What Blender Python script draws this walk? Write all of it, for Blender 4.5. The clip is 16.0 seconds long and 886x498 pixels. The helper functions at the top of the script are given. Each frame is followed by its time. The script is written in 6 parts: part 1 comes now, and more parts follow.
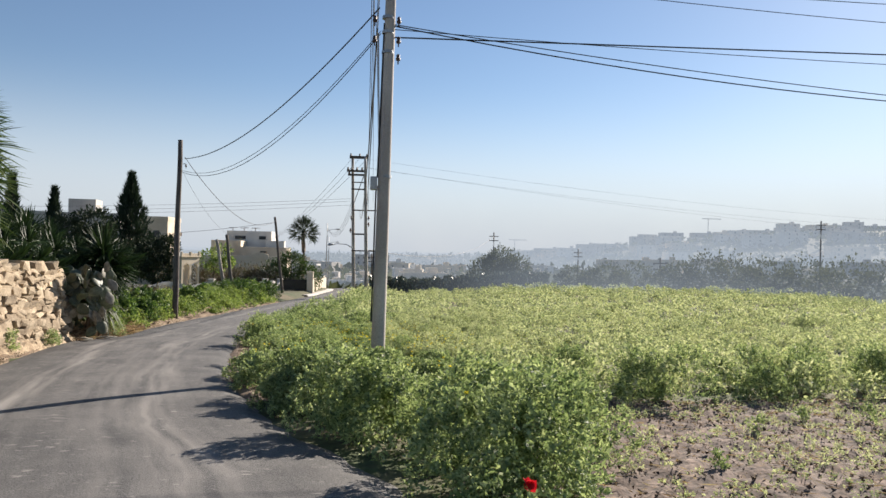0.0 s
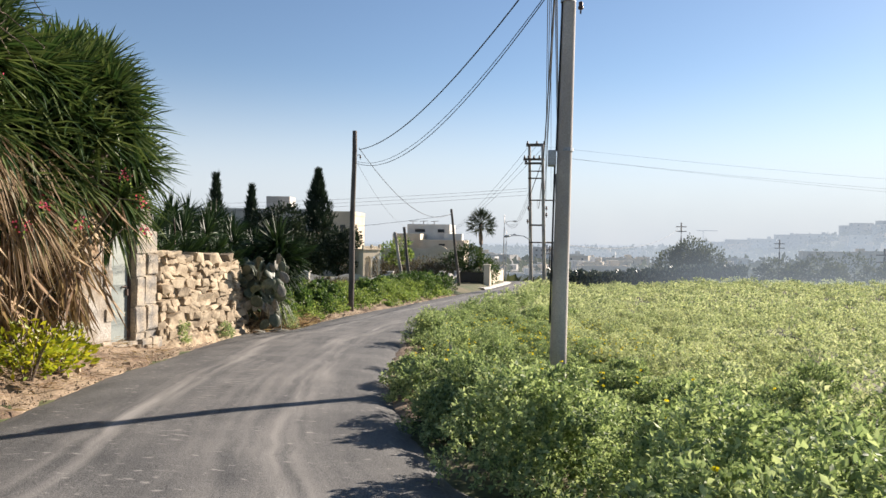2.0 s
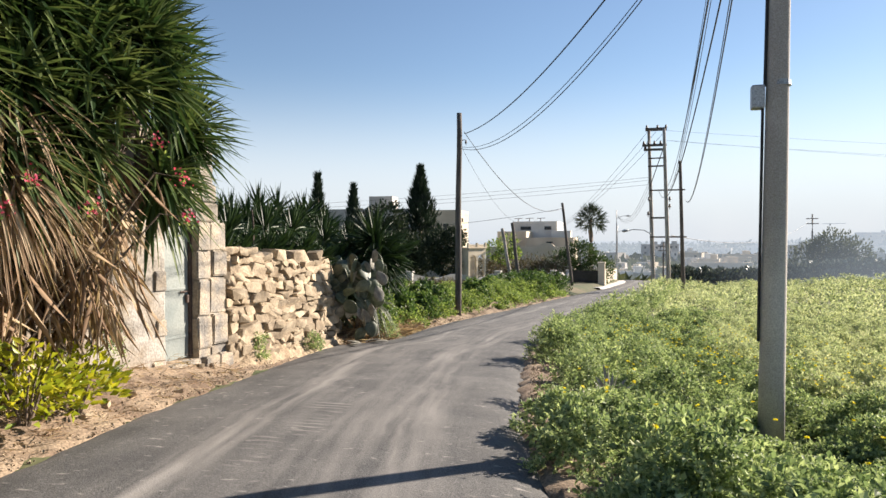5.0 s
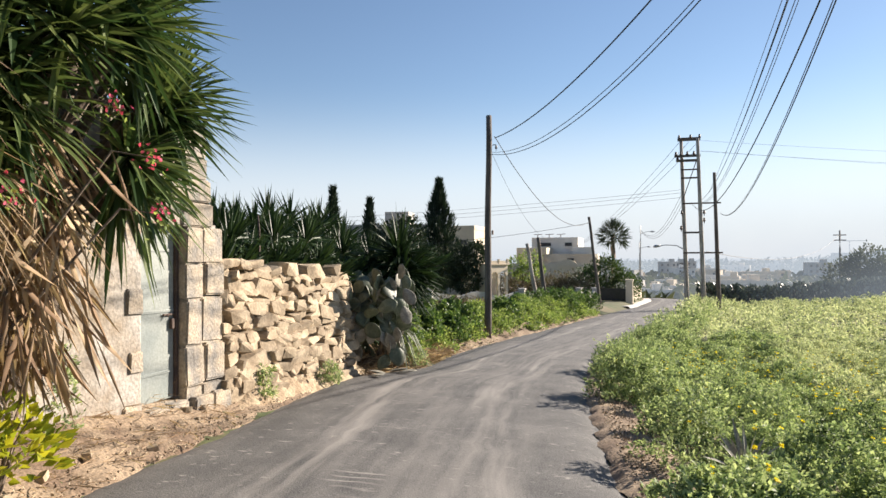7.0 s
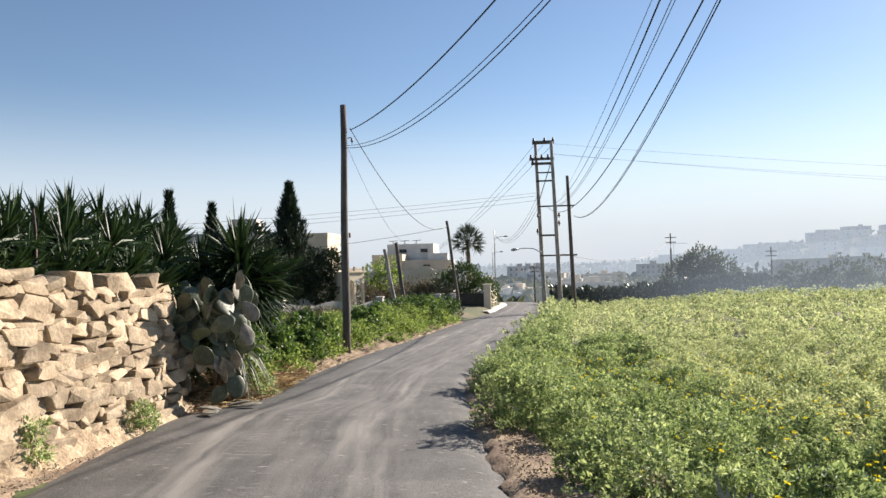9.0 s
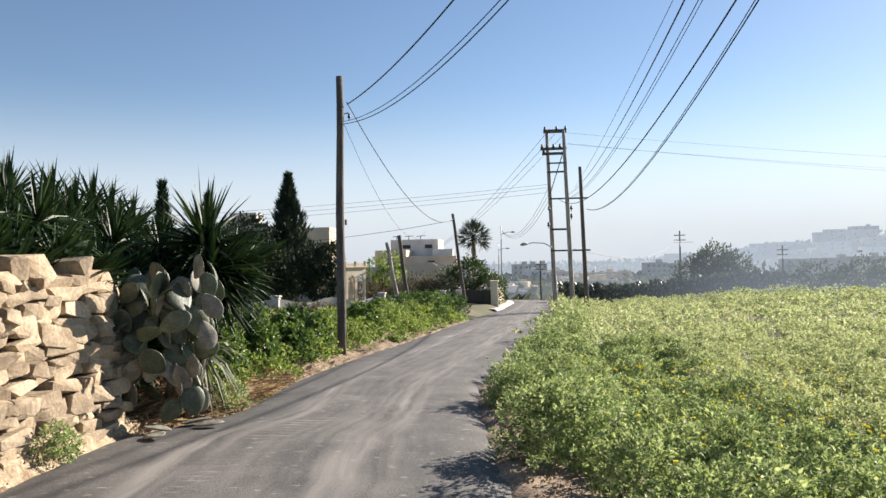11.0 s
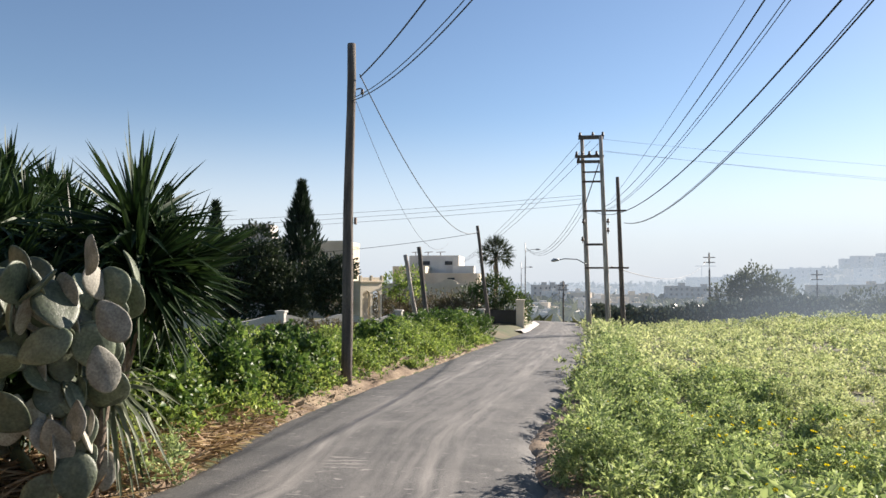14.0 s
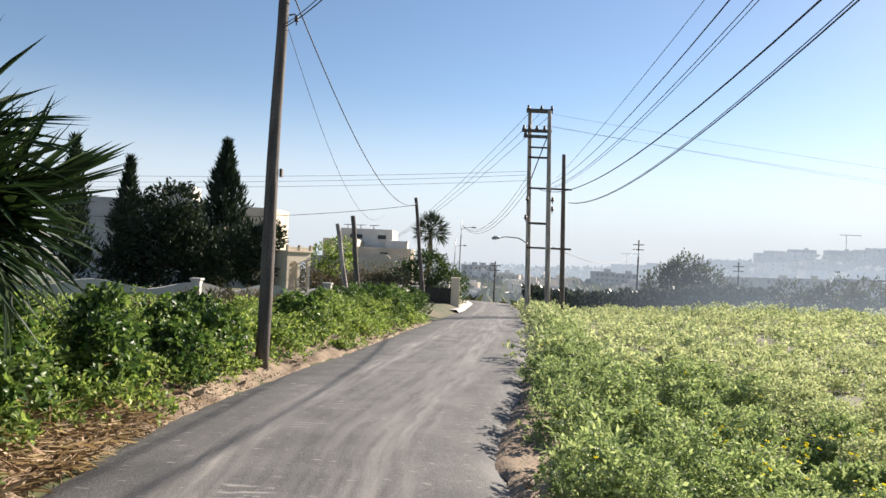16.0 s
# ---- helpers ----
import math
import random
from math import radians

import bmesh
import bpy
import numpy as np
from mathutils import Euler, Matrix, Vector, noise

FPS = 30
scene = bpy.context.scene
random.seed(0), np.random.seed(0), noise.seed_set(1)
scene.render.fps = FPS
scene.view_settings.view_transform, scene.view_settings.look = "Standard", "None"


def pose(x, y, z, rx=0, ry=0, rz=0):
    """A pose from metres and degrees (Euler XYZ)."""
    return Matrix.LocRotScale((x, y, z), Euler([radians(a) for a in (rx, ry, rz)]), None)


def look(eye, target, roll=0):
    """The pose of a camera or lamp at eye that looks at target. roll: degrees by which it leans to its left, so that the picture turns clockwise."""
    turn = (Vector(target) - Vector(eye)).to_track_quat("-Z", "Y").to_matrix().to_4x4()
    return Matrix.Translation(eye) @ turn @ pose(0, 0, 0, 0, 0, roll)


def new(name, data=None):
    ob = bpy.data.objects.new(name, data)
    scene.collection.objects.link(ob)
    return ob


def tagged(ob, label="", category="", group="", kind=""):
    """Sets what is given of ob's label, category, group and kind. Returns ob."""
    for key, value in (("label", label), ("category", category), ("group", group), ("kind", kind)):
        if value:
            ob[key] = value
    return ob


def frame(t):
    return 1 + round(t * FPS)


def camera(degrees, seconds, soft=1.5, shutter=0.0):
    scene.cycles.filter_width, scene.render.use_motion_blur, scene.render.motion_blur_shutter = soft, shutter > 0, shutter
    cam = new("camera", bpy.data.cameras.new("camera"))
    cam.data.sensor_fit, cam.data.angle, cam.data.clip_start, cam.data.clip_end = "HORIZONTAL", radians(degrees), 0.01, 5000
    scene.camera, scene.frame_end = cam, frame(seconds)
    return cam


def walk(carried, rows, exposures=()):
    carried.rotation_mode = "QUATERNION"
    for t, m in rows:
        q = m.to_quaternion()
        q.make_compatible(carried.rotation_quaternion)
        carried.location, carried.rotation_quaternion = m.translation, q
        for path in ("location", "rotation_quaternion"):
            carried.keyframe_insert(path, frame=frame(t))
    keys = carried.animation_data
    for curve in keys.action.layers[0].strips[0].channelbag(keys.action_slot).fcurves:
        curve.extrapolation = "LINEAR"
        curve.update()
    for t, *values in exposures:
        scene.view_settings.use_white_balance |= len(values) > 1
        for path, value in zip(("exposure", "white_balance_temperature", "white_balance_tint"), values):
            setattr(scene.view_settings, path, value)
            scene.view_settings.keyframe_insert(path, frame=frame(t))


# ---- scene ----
cam = camera(65.2, 16.0)
METRES, EYE, TILT, LEAN, TURN = 18.5, 1.63, -5.6, 0.0, -6.7
ROWS = [
    (0.0, 0.0, 0.0, 0.0, -0.13, 5.67, -1.32),
    (0.5, -0.0011, 0.0288, 0.0012, 0.53, 3.82, -1.59),
    (1.0, -0.002, 0.0569, 0.0038, 6.22, 3.34, -2.84),
    (1.5, -0.0078, 0.0864, 0.0056, 10.05, 3.12, -1.7),
    (2.0, -0.012, 0.1149, 0.0065, 14.49, 4.61, -2.3),
    (2.5, -0.0221, 0.1446, 0.0085, 17.83, 5.0, -2.7),
    (3.0, -0.0314, 0.173, 0.0084, 18.44, 6.28, -4.31),
    (3.5, -0.0493, 0.2005, 0.0098, 26.23, 6.12, -4.2),
    (4.0, -0.0625, 0.2276, 0.0108, 23.4, 4.21, -1.62),
    (6.5, -0.1406, 0.3625, 0.0149, 23.08, 5.02, -2.43),
    (7.0, -0.1617, 0.3882, 0.0167, 24.12, 5.69, -2.13),
    (7.5, -0.1765, 0.4154, 0.0174, 22.58, 7.19, -1.9),
    (8.0, -0.1911, 0.445, 0.0199, 20.13, 8.67, -1.62),
    (8.5, -0.2027, 0.4743, 0.0202, 15.64, 6.93, -0.0),
    (9.0, -0.2111, 0.5031, 0.0222, 12.24, 6.58, 0.29),
    (11.5, -0.2512, 0.6543, 0.0246, 12.85, 6.35, -0.47),
    (12.0, -0.2605, 0.6853, 0.0256, 14.83, 6.85, -0.59),
    (12.5, -0.2674, 0.7178, 0.0275, 15.24, 7.28, -0.94),
    (13.0, -0.2769, 0.7474, 0.0302, 14.37, 7.65, -1.0),
    (13.5, -0.2844, 0.7809, 0.0298, 12.53, 8.0, -0.56),
    (14.0, -0.2989, 0.8106, 0.0315, 13.93, 7.95, -1.41),
    (14.5, -0.3113, 0.84, 0.0308, 15.27, 7.07, -2.45),
    (15.0, -0.3227, 0.8696, 0.0305, 15.03, 5.55, -3.35),
    (15.5, -0.3315, 0.9, 0.0325, 11.76, 4.87, -3.51),
    (16.0, -0.3375, 0.9274, 0.0353, 7.97, 6.32, -3.49),
]
walk(cam, [(t, pose(0, 0, EYE, TILT, LEAN, TURN) @ pose(METRES * x, METRES * y, METRES * z, 90 + pitch, roll, yaw)) for t, x, y, z, yaw, pitch, roll in ROWS], [(0.0, 1.0, 6450, 13), (1.5, 1.12, 6500, 13), (3.5, 1.32, 6600, 13), (7.0, 1.32, 6600, 13), (9.0, 1.22, 6500, 13), (16.0, 1.28, 6500, 13)])

# ---- light ----
SUN_AZ, SUN_EL = 43.0, 25.0
sun_dir = Vector((math.sin(radians(SUN_AZ)) * math.cos(radians(SUN_EL)), math.cos(radians(SUN_AZ)) * math.cos(radians(SUN_EL)), math.sin(radians(SUN_EL))))
world = bpy.data.worlds.new("sky")
scene.world = world
world.use_nodes = True
wn = world.node_tree.nodes
sky = wn.new("ShaderNodeTexSky")
sky.sky_type = "NISHITA"
sky.sun_disc = False
sky.sun_elevation = radians(SUN_EL)
sky.sun_rotation = radians(SUN_AZ)
sky.air_density, sky.dust_density, sky.ozone_density = 1.0, 0.12, 2.5
wn["Background"].inputs["Strength"].default_value = 0.055
world.node_tree.links.new(sky.outputs[0], wn["Background"].inputs["Color"])
sun = new("sun", bpy.data.lights.new("sun", "SUN"))
sun.data.energy, sun.data.angle, sun.data.color = 5.0, radians(0.53), (1.0, 0.91, 0.78)
sun.matrix_world = look((20, 20, 30), Vector((20, 20, 30)) - sun_dir)


# ---- materials ----
def mat(name, a, b, scale=3.0, rough=0.85, bump=0.2, fine=60.0, metal=0.0, island=0.0, pieces=0.0, dark=0.35, stretch=(1, 1, 1)):
    """A surface of two colours in patches, with finer grain, relief and, for pieces, a tone of their own."""
    m = bpy.data.materials.new(name)
    m.use_nodes = True
    n, link = m.node_tree.nodes, m.node_tree.links.new
    bsdf = n["Principled BSDF"]
    geo = n.new("ShaderNodeNewGeometry")
    place = n.new("ShaderNodeVectorMath")
    place.operation = "MULTIPLY"
    place.inputs[1].default_value = stretch
    link(geo.outputs["Position"], place.inputs[0])
    big, small = n.new("ShaderNodeTexNoise"), n.new("ShaderNodeTexNoise")
    for tex, sc, det in ((big, scale, 5), (small, fine, 3)):
        tex.inputs["Scale"].default_value, tex.inputs["Detail"].default_value = sc, det
        link(place.outputs[0], tex.inputs["Vector"])
    ramp = n.new("ShaderNodeValToRGB")
    ramp.color_ramp.elements[0].position, ramp.color_ramp.elements[1].position = 0.36, 0.66
    ramp.color_ramp.elements[0].color, ramp.color_ramp.elements[1].color = (*a, 1), (*b, 1)
    link(big.outputs[0], ramp.inputs[0])
    grain = n.new("ShaderNodeMapRange")
    grain.inputs["From Min"].default_value, grain.inputs["From Max"].default_value = 0.3, 0.7
    grain.inputs["To Min"].default_value, grain.inputs["To Max"].default_value = 1 - dark, 1 + dark
    link(small.outputs[0], grain.inputs[0])
    tone = n.new("ShaderNodeVectorMath")
    tone.operation = "SCALE"
    link(ramp.outputs[0], tone.inputs[0])
    link(grain.outputs[0], tone.inputs["Scale"])
    last = tone.outputs[0]
    for amount, source in ((island, geo.outputs["Random Per Island"]), (pieces, None)):
        if amount:
            if source is None:
                source = n.new("ShaderNodeObjectInfo").outputs["Random"]
            vary = n.new("ShaderNodeMapRange")
            vary.inputs["To Min"].default_value, vary.inputs["To Max"].default_value = 1 - amount, 1 + amount
            link(source, vary.inputs[0])
            more = n.new("ShaderNodeVectorMath")
            more.operation = "SCALE"
            link(last, more.inputs[0])
            link(vary.outputs[0], more.inputs["Scale"])
            last = more.outputs[0]
    link(last, bsdf.inputs["Base Color"])
    bsdf.inputs["Roughness"].default_value, bsdf.inputs["Metallic"].default_value = rough, metal
    if bump:
        add = n.new("ShaderNodeMath")
        add.operation = "MULTIPLY_ADD"
        add.inputs[1].default_value = 0.3
        link(small.outputs[0], add.inputs[0])
        link(big.outputs[0], add.inputs[2])
        relief = n.new("ShaderNodeBump")
        relief.inputs["Strength"].default_value, relief.inputs["Distance"].default_value = bump, 0.04
        link(add.outputs[0], relief.inputs["Height"])
        link(relief.outputs[0], bsdf.inputs["Normal"])
    return m


def leafy(name, tones, rough=0.5, through_light=0.35, scale=1.2, gloss=0.25):
    """Leaves: each one takes a tone of its own; some light passes through."""
    m = bpy.data.materials.new(name)
    m.use_nodes = True
    n, link = m.node_tree.nodes, m.node_tree.links.new
    bsdf, out = n["Principled BSDF"], n["Material Output"]
    geo = n.new("ShaderNodeNewGeometry")
    patch = n.new("ShaderNodeTexNoise")
    patch.inputs["Scale"].default_value = scale
    link(geo.outputs["Position"], patch.inputs["Vector"])
    mixed = n.new("ShaderNodeMath")
    mixed.operation = "MULTIPLY_ADD"
    mixed.inputs[1].default_value = 0.55
    link(geo.outputs["Random Per Island"], mixed.inputs[0])
    half = n.new("ShaderNodeMath")
    half.operation = "MULTIPLY"
    half.inputs[1].default_value = 0.5
    link(patch.outputs[0], half.inputs[0])
    link(half.outputs[0], mixed.inputs[2])
    ramp = n.new("ShaderNodeValToRGB")
    while len(ramp.color_ramp.elements) < len(tones):
        ramp.color_ramp.elements.new(0.5)
    for i, tone in enumerate(tones):
        ramp.color_ramp.elements[i].position = 0.12 + 0.74 * i / max(1, len(tones) - 1)
        ramp.color_ramp.elements[i].color = (*tone, 1)
    link(mixed.outputs[0], ramp.inputs[0])
    link(ramp.outputs[0], bsdf.inputs["Base Color"])
    bsdf.inputs["Roughness"].default_value = rough
    bsdf.inputs["Specular IOR Level"].default_value = gloss
    glow = n.new("ShaderNodeBsdfTranslucent")
    warm = n.new("ShaderNodeVectorMath")
    warm.operation = "MULTIPLY"
    warm.inputs[1].default_value = (1.15, 1.2, 0.9)
    link(ramp.outputs[0], warm.inputs[0])
    link(warm.outputs[0], glow.inputs["Color"])
    mix = n.new("ShaderNodeMixShader")
    mix.inputs[0].default_value = through_light
    link(bsdf.outputs[0], mix.inputs[1])
    link(glow.outputs[0], mix.inputs[2])
    link(mix.outputs[0], out.inputs["Surface"])
    return m


def asphalt_mat():
    m = mat("asphalt", (0.062, 0.060, 0.058), (0.105, 0.100, 0.094), 1.3, 0.8, 0.5, 85, dark=0.85)
    n, link = m.node_tree.nodes, m.node_tree.links.new
    bsdf = n["Principled BSDF"]
    base = bsdf.inputs["Base Color"].links[0].from_socket
    uv = n.new("ShaderNodeUVMap")
    split = n.new("ShaderNodeSeparateXYZ")
    link(uv.outputs[0], split.inputs[0])
    # dusty wheel tracks along the road
    wave = n.new("ShaderNodeValToRGB")
    e = wave.color_ramp.elements
    stops = ((0.0, 0.25), (0.10, 0.0), (0.24, 0.12), (0.32, 0.8), (0.40, 0.15), (0.56, 0.3), (0.70, 0.6), (0.80, 0.15), (0.93, 0.0), (1.0, 0.3))
    while len(e) < len(stops):
        e.new(0.5)
    for i, (p, v) in enumerate(stops):
        e[i].position, e[i].color = p, (v, v, v, 1)
    stretch = n.new("ShaderNodeMapping")
    stretch.inputs["Scale"].default_value = (26, 0.35, 1)
    link(uv.outputs[0], stretch.inputs[0])
    streak = n.new("ShaderNodeTexNoise")
    streak.inputs["Scale"].default_value, streak.inputs["Detail"].default_value = 1.0, 6
    link(stretch.outputs[0], streak.inputs["Vector"])
    wander = n.new("ShaderNodeTexNoise")
    wander.inputs["Scale"].default_value = 0.12
    link(split.outputs["Y"], wander.inputs["Vector"])
    shift = n.new("ShaderNodeMath")
    shift.operation = "MULTIPLY_ADD"
    shift.inputs[1].default_value, shift.inputs[2].default_value = 0.16, -0.08
    link(wander.outputs[0], shift.inputs[0])
    across = n.new("ShaderNodeMath")
    link(split.outputs["X"], across.inputs[0])
    link(shift.outputs[0], across.inputs[1])
    link(across.outputs[0], wave.inputs[0])
    thin = n.new("ShaderNodeMapRange")
    thin.inputs["From Min"].default_value, thin.inputs["From Max"].default_value = 0.35, 0.68
    link(streak.outputs[0], thin.inputs[0])
    dust = n.new("ShaderNodeMath")
    dust.operation = "MULTIPLY"
    link(wave.outputs[0], dust.inputs[0])
    link(thin.outputs[0], dust.inputs[1])
    # crumbled pale scuffs
    geo = n.new("ShaderNodeNewGeometry")
    squash = n.new("ShaderNodeMapping")
    squash.inputs["Scale"].default_value = (2.6, 5.5, 1)
    link(geo.outputs["Position"], squash.inputs[0])
    scuff = n.new("ShaderNodeTexNoise")
    scuff.inputs["Scale"].default_value, scuff.inputs["Detail"].default_value = 2.3, 9
    link(squash.outputs[0], scuff.inputs["Vector"])
    only = n.new("ShaderNodeMapRange")
    only.inputs["From Min"].default_value, only.inputs["From Max"].default_value = 0.62, 0.72
    only.inputs["To Max"].default_value = 0.75
    link(scuff.outputs[0], only.inputs[0])
    both = n.new("ShaderNodeMath")
    both.operation = "MAXIMUM"
    link(dust.outputs[0], both.inputs[0])
    link(only.outputs[0], both.inputs[1])
    rows = n.new("ShaderNodeTexWave")
    rows.wave_type, rows.bands_direction = "BANDS", "Y"
    rows.inputs["Scale"].default_value, rows.inputs["Distortion"].default_value, rows.inputs["Detail"].default_value = 1.9, 5.0, 4
    link(geo.outputs["Position"], rows.inputs["Vector"])
    bar = n.new("ShaderNodeMapRange")
    bar.inputs["From Min"].default_value, bar.inputs["From Max"].default_value = 0.72, 0.95
    link(rows.outputs[1], bar.inputs[0])
    where = n.new("ShaderNodeValToRGB")
    w = where.color_ramp.elements
    for _ in range(4):
        w.new(0.5)
    for i, (p, v) in enumerate(((0.0, 0), (0.36, 0), (0.40, 0.7), (0.48, 0.7), (0.52, 0), (1.0, 0))):
        w[i].position, w[i].color = p, (v, v, v, 1)
    link(across.outputs[0], where.inputs[0])
    patchy = n.new("ShaderNodeTexNoise")
    patchy.inputs["Scale"].default_value, patchy.inputs["Detail"].default_value = 0.9, 6
    link(geo.outputs["Position"], patchy.inputs["Vector"])
    some = n.new("ShaderNodeMapRange")
    some.inputs["From Min"].default_value, some.inputs["From Max"].default_value = 0.5, 0.62
    link(patchy.outputs[0], some.inputs[0])
    tread = n.new("ShaderNodeMath")
    tread.operation = "MULTIPLY"
    link(bar.outputs[0], tread.inputs[0])
    link(where.outputs[0], tread.inputs[1])
    marks = n.new("ShaderNodeMath")
    marks.operation = "MULTIPLY"
    link(tread.outputs[0], marks.inputs[0])
    link(some.outputs[0], marks.inputs[1])
    every = n.new("ShaderNodeMath")
    every.operation = "MAXIMUM"
    link(both.outputs[0], every.inputs[0])
    link(marks.outputs[0], every.inputs[1])
    both = every
    mix = n.new("ShaderNodeMix")
    mix.data_type = "RGBA"
    link(both.outputs[0], mix.inputs[0])
    link(base, mix.inputs[6])
    mix.inputs[7].default_value = (0.33, 0.305, 0.275, 1)
    link(mix.outputs[2], bsdf.inputs["Base Color"])
    return m


ASPHALT = asphalt_mat()
EARTH = mat("grassy_earth", (0.05, 0.07, 0.02), (0.13, 0.10, 0.055), 0.8, 0.95, 0.6, 9)
DIRT = mat("dry_dirt", (0.15, 0.10, 0.065), (0.30, 0.225, 0.15), 1.7, 0.95, 0.8, 35, dark=0.45)
SOIL = mat("ploughed_soil", (0.085, 0.057, 0.043), (0.19, 0.137, 0.105), 3.2, 0.95, 1.0, 16, dark=0.6)
STONE = mat("limestone", (0.245, 0.185, 0.12), (0.43, 0.345, 0.24), 3.5, 0.9, 0.7, 26, pieces=0.22, dark=0.22)
BLOCK = mat("weathered_block", (0.22, 0.20, 0.175), (0.41, 0.335, 0.245), 4.0, 0.9, 1.0, 30, pieces=0.15, dark=0.25)
PLASTER = mat("old_plaster", (0.25, 0.20, 0.145), (0.37, 0.34, 0.30), 2.6, 0.9, 1.0, 25, dark=0.25)
MORTAR = mat("earth_mortar", (0.22, 0.155, 0.095), (0.40, 0.315, 0.21), 5.0, 0.95, 1.0, 28, dark=0.35)
CONCRETE = mat("concrete", (0.36, 0.325, 0.295), (0.50, 0.46, 0.42), 1.2, 0.9, 0.25, 70, dark=0.25)
TIMBER = mat("weathered_timber", (0.075, 0.062, 0.054), (0.15, 0.125, 0.105), 2.0, 0.9, 0.5, 30, dark=0.4, stretch=(6, 6, 0.5))
PALE_TIMBER = mat("bleached_timber", (0.22, 0.185, 0.16), (0.50, 0.45, 0.39), 2.0, 0.9, 0.5, 30, dark=0.4, stretch=(6, 6, 0.5))
STEEL = mat("galvanised_steel", (0.30, 0.31, 0.32), (0.42, 0.42, 0.42), 4, 0.5, 0.1, 60, metal=0.7)
DARK_STEEL = mat("rusty_steel", (0.07, 0.05, 0.045), (0.13, 0.09, 0.07), 5, 0.7, 0.2, 60, metal=0.4)
TIN = mat("grey_green_paint", (0.19, 0.215, 0.205), (0.29, 0.305, 0.275), 1.6, 0.55, 0.15, 40, metal=0.1, dark=0.15)
CABLE = mat("cable", (0.012, 0.012, 0.014), (0.02, 0.02, 0.022), 4, 0.6, 0)
CERAMIC = mat("brown_ceramic", (0.05, 0.03, 0.026), (0.08, 0.045, 0.036), 6, 0.6, 0)
HERB = leafy("herb_leaves", ((0.05, 0.085, 0.035), (0.26, 0.33, 0.15), (0.60, 0.65, 0.34)), 0.6, 0.36, 1.6, 0.25)
FIELD_HERB = leafy("field_leaves", ((0.07, 0.11, 0.045), (0.34, 0.39, 0.21), (0.58, 0.60, 0.36), (0.66, 0.64, 0.44)), 0.7, 0.37, 0.6, 0.15)
WEED = leafy("weed_leaves", ((0.03, 0.055, 0.02), (0.16, 0.235, 0.06), (0.48, 0.54, 0.16)), 0.5, 0.42, 0.9, 0.3)
MALLOW = leafy("dark_weed_leaves", ((0.018, 0.04, 0.014), (0.06, 0.115, 0.03), (0.22, 0.30, 0.08)), 0.45, 0.35, 1.2, 0.35)
PETAL = leafy("yellow_petals", ((0.75, 0.58, 0.01), (0.85, 0.70, 0.03)), 0.6, 0.4)
YUCCA = leafy("yucca_blades", ((0.008, 0.019, 0.010), (0.018, 0.038, 0.014), (0.05, 0.082, 0.027)), 0.45, 0.16, 1.2, 0.22)
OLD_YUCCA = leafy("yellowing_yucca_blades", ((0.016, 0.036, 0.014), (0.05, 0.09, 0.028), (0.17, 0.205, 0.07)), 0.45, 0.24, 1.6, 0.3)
STRAW = leafy("dead_blades", ((0.17, 0.105, 0.065), (0.34, 0.235, 0.15), (0.54, 0.42, 0.28)), 0.8, 0.3)
BARK = mat("bark", (0.10, 0.075, 0.055), (0.20, 0.155, 0.115), 5, 0.95, 0.9, 30)
CACTUS = mat("cactus_skin", (0.058, 0.075, 0.045), (0.125, 0.14, 0.088), 7, 0.5, 0.3, 45, pieces=0.35, dark=0.35)
OLD_CACTUS = mat("scarred_cactus_skin", (0.19, 0.175, 0.14), (0.32, 0.305, 0.25), 9, 0.7, 0.3, 60, pieces=0.2, dark=0.3)
CYPRESS = leafy("cypress_sprays", ((0.012, 0.023, 0.015), (0.024, 0.042, 0.023), (0.045, 0.062, 0.034)), 0.7, 0.1)
PINE = leafy("dark_sprays", ((0.016, 0.024, 0.015), (0.03, 0.045, 0.024), (0.055, 0.072, 0.037)), 0.7, 0.12)
SHRUB = leafy("shrub_leaves", ((0.022, 0.042, 0.016), (0.05, 0.085, 0.028), (0.12, 0.16, 0.05)), 0.5, 0.2)
BRUSH = leafy("bare_brush", ((0.10, 0.085, 0.06), (0.16, 0.12, 0.085), (0.13, 0.14, 0.06)), 0.8, 0.2)
CREAM = mat("cream_render", (0.55, 0.46, 0.34), (0.66, 0.57, 0.44), 0.6, 0.9, 0.15, 20, dark=0.1)
WHITE = mat("white_render", (0.58, 0.55, 0.50), (0.72, 0.69, 0.63), 0.6, 0.9, 0.15, 20, dark=0.1)
GREY_RENDER = mat("grey_render", (0.38, 0.36, 0.33), (0.50, 0.47, 0.43), 0.6, 0.9, 0.2, 20, dark=0.15)
DARK_PANE = mat("dark_pane", (0.02, 0.022, 0.025), (0.035, 0.035, 0.04), 1, 0.2, 0)


# ---- building blocks ----
def mesh_of(name, verts, faces, material, smooth=False):
    me = bpy.data.meshes.new(name)
    me.from_pydata(verts, [], faces)
    me.materials.append(material)
    if smooth:
        me.polygons.foreach_set("use_smooth", [True] * len(me.polygons))
    me.update()
    return me


def bm_mesh(name, bm, material, smooth=False):
    me = bpy.data.meshes.new(name)
    bm.to_mesh(me)
    bm.free()
    me.materials.append(material)
    if smooth:
        me.polygons.foreach_set("use_smooth", [True] * len(me.polygons))
    return me


def part(name, bm, material, parent, label="", smooth=False):
    me = bm if isinstance(bm, bpy.types.Mesh) else bm_mesh(name, bm, material, smooth)
    ob = new(name, me)
    ob.parent = parent
    if label:
        ob["label"] = label
    return ob


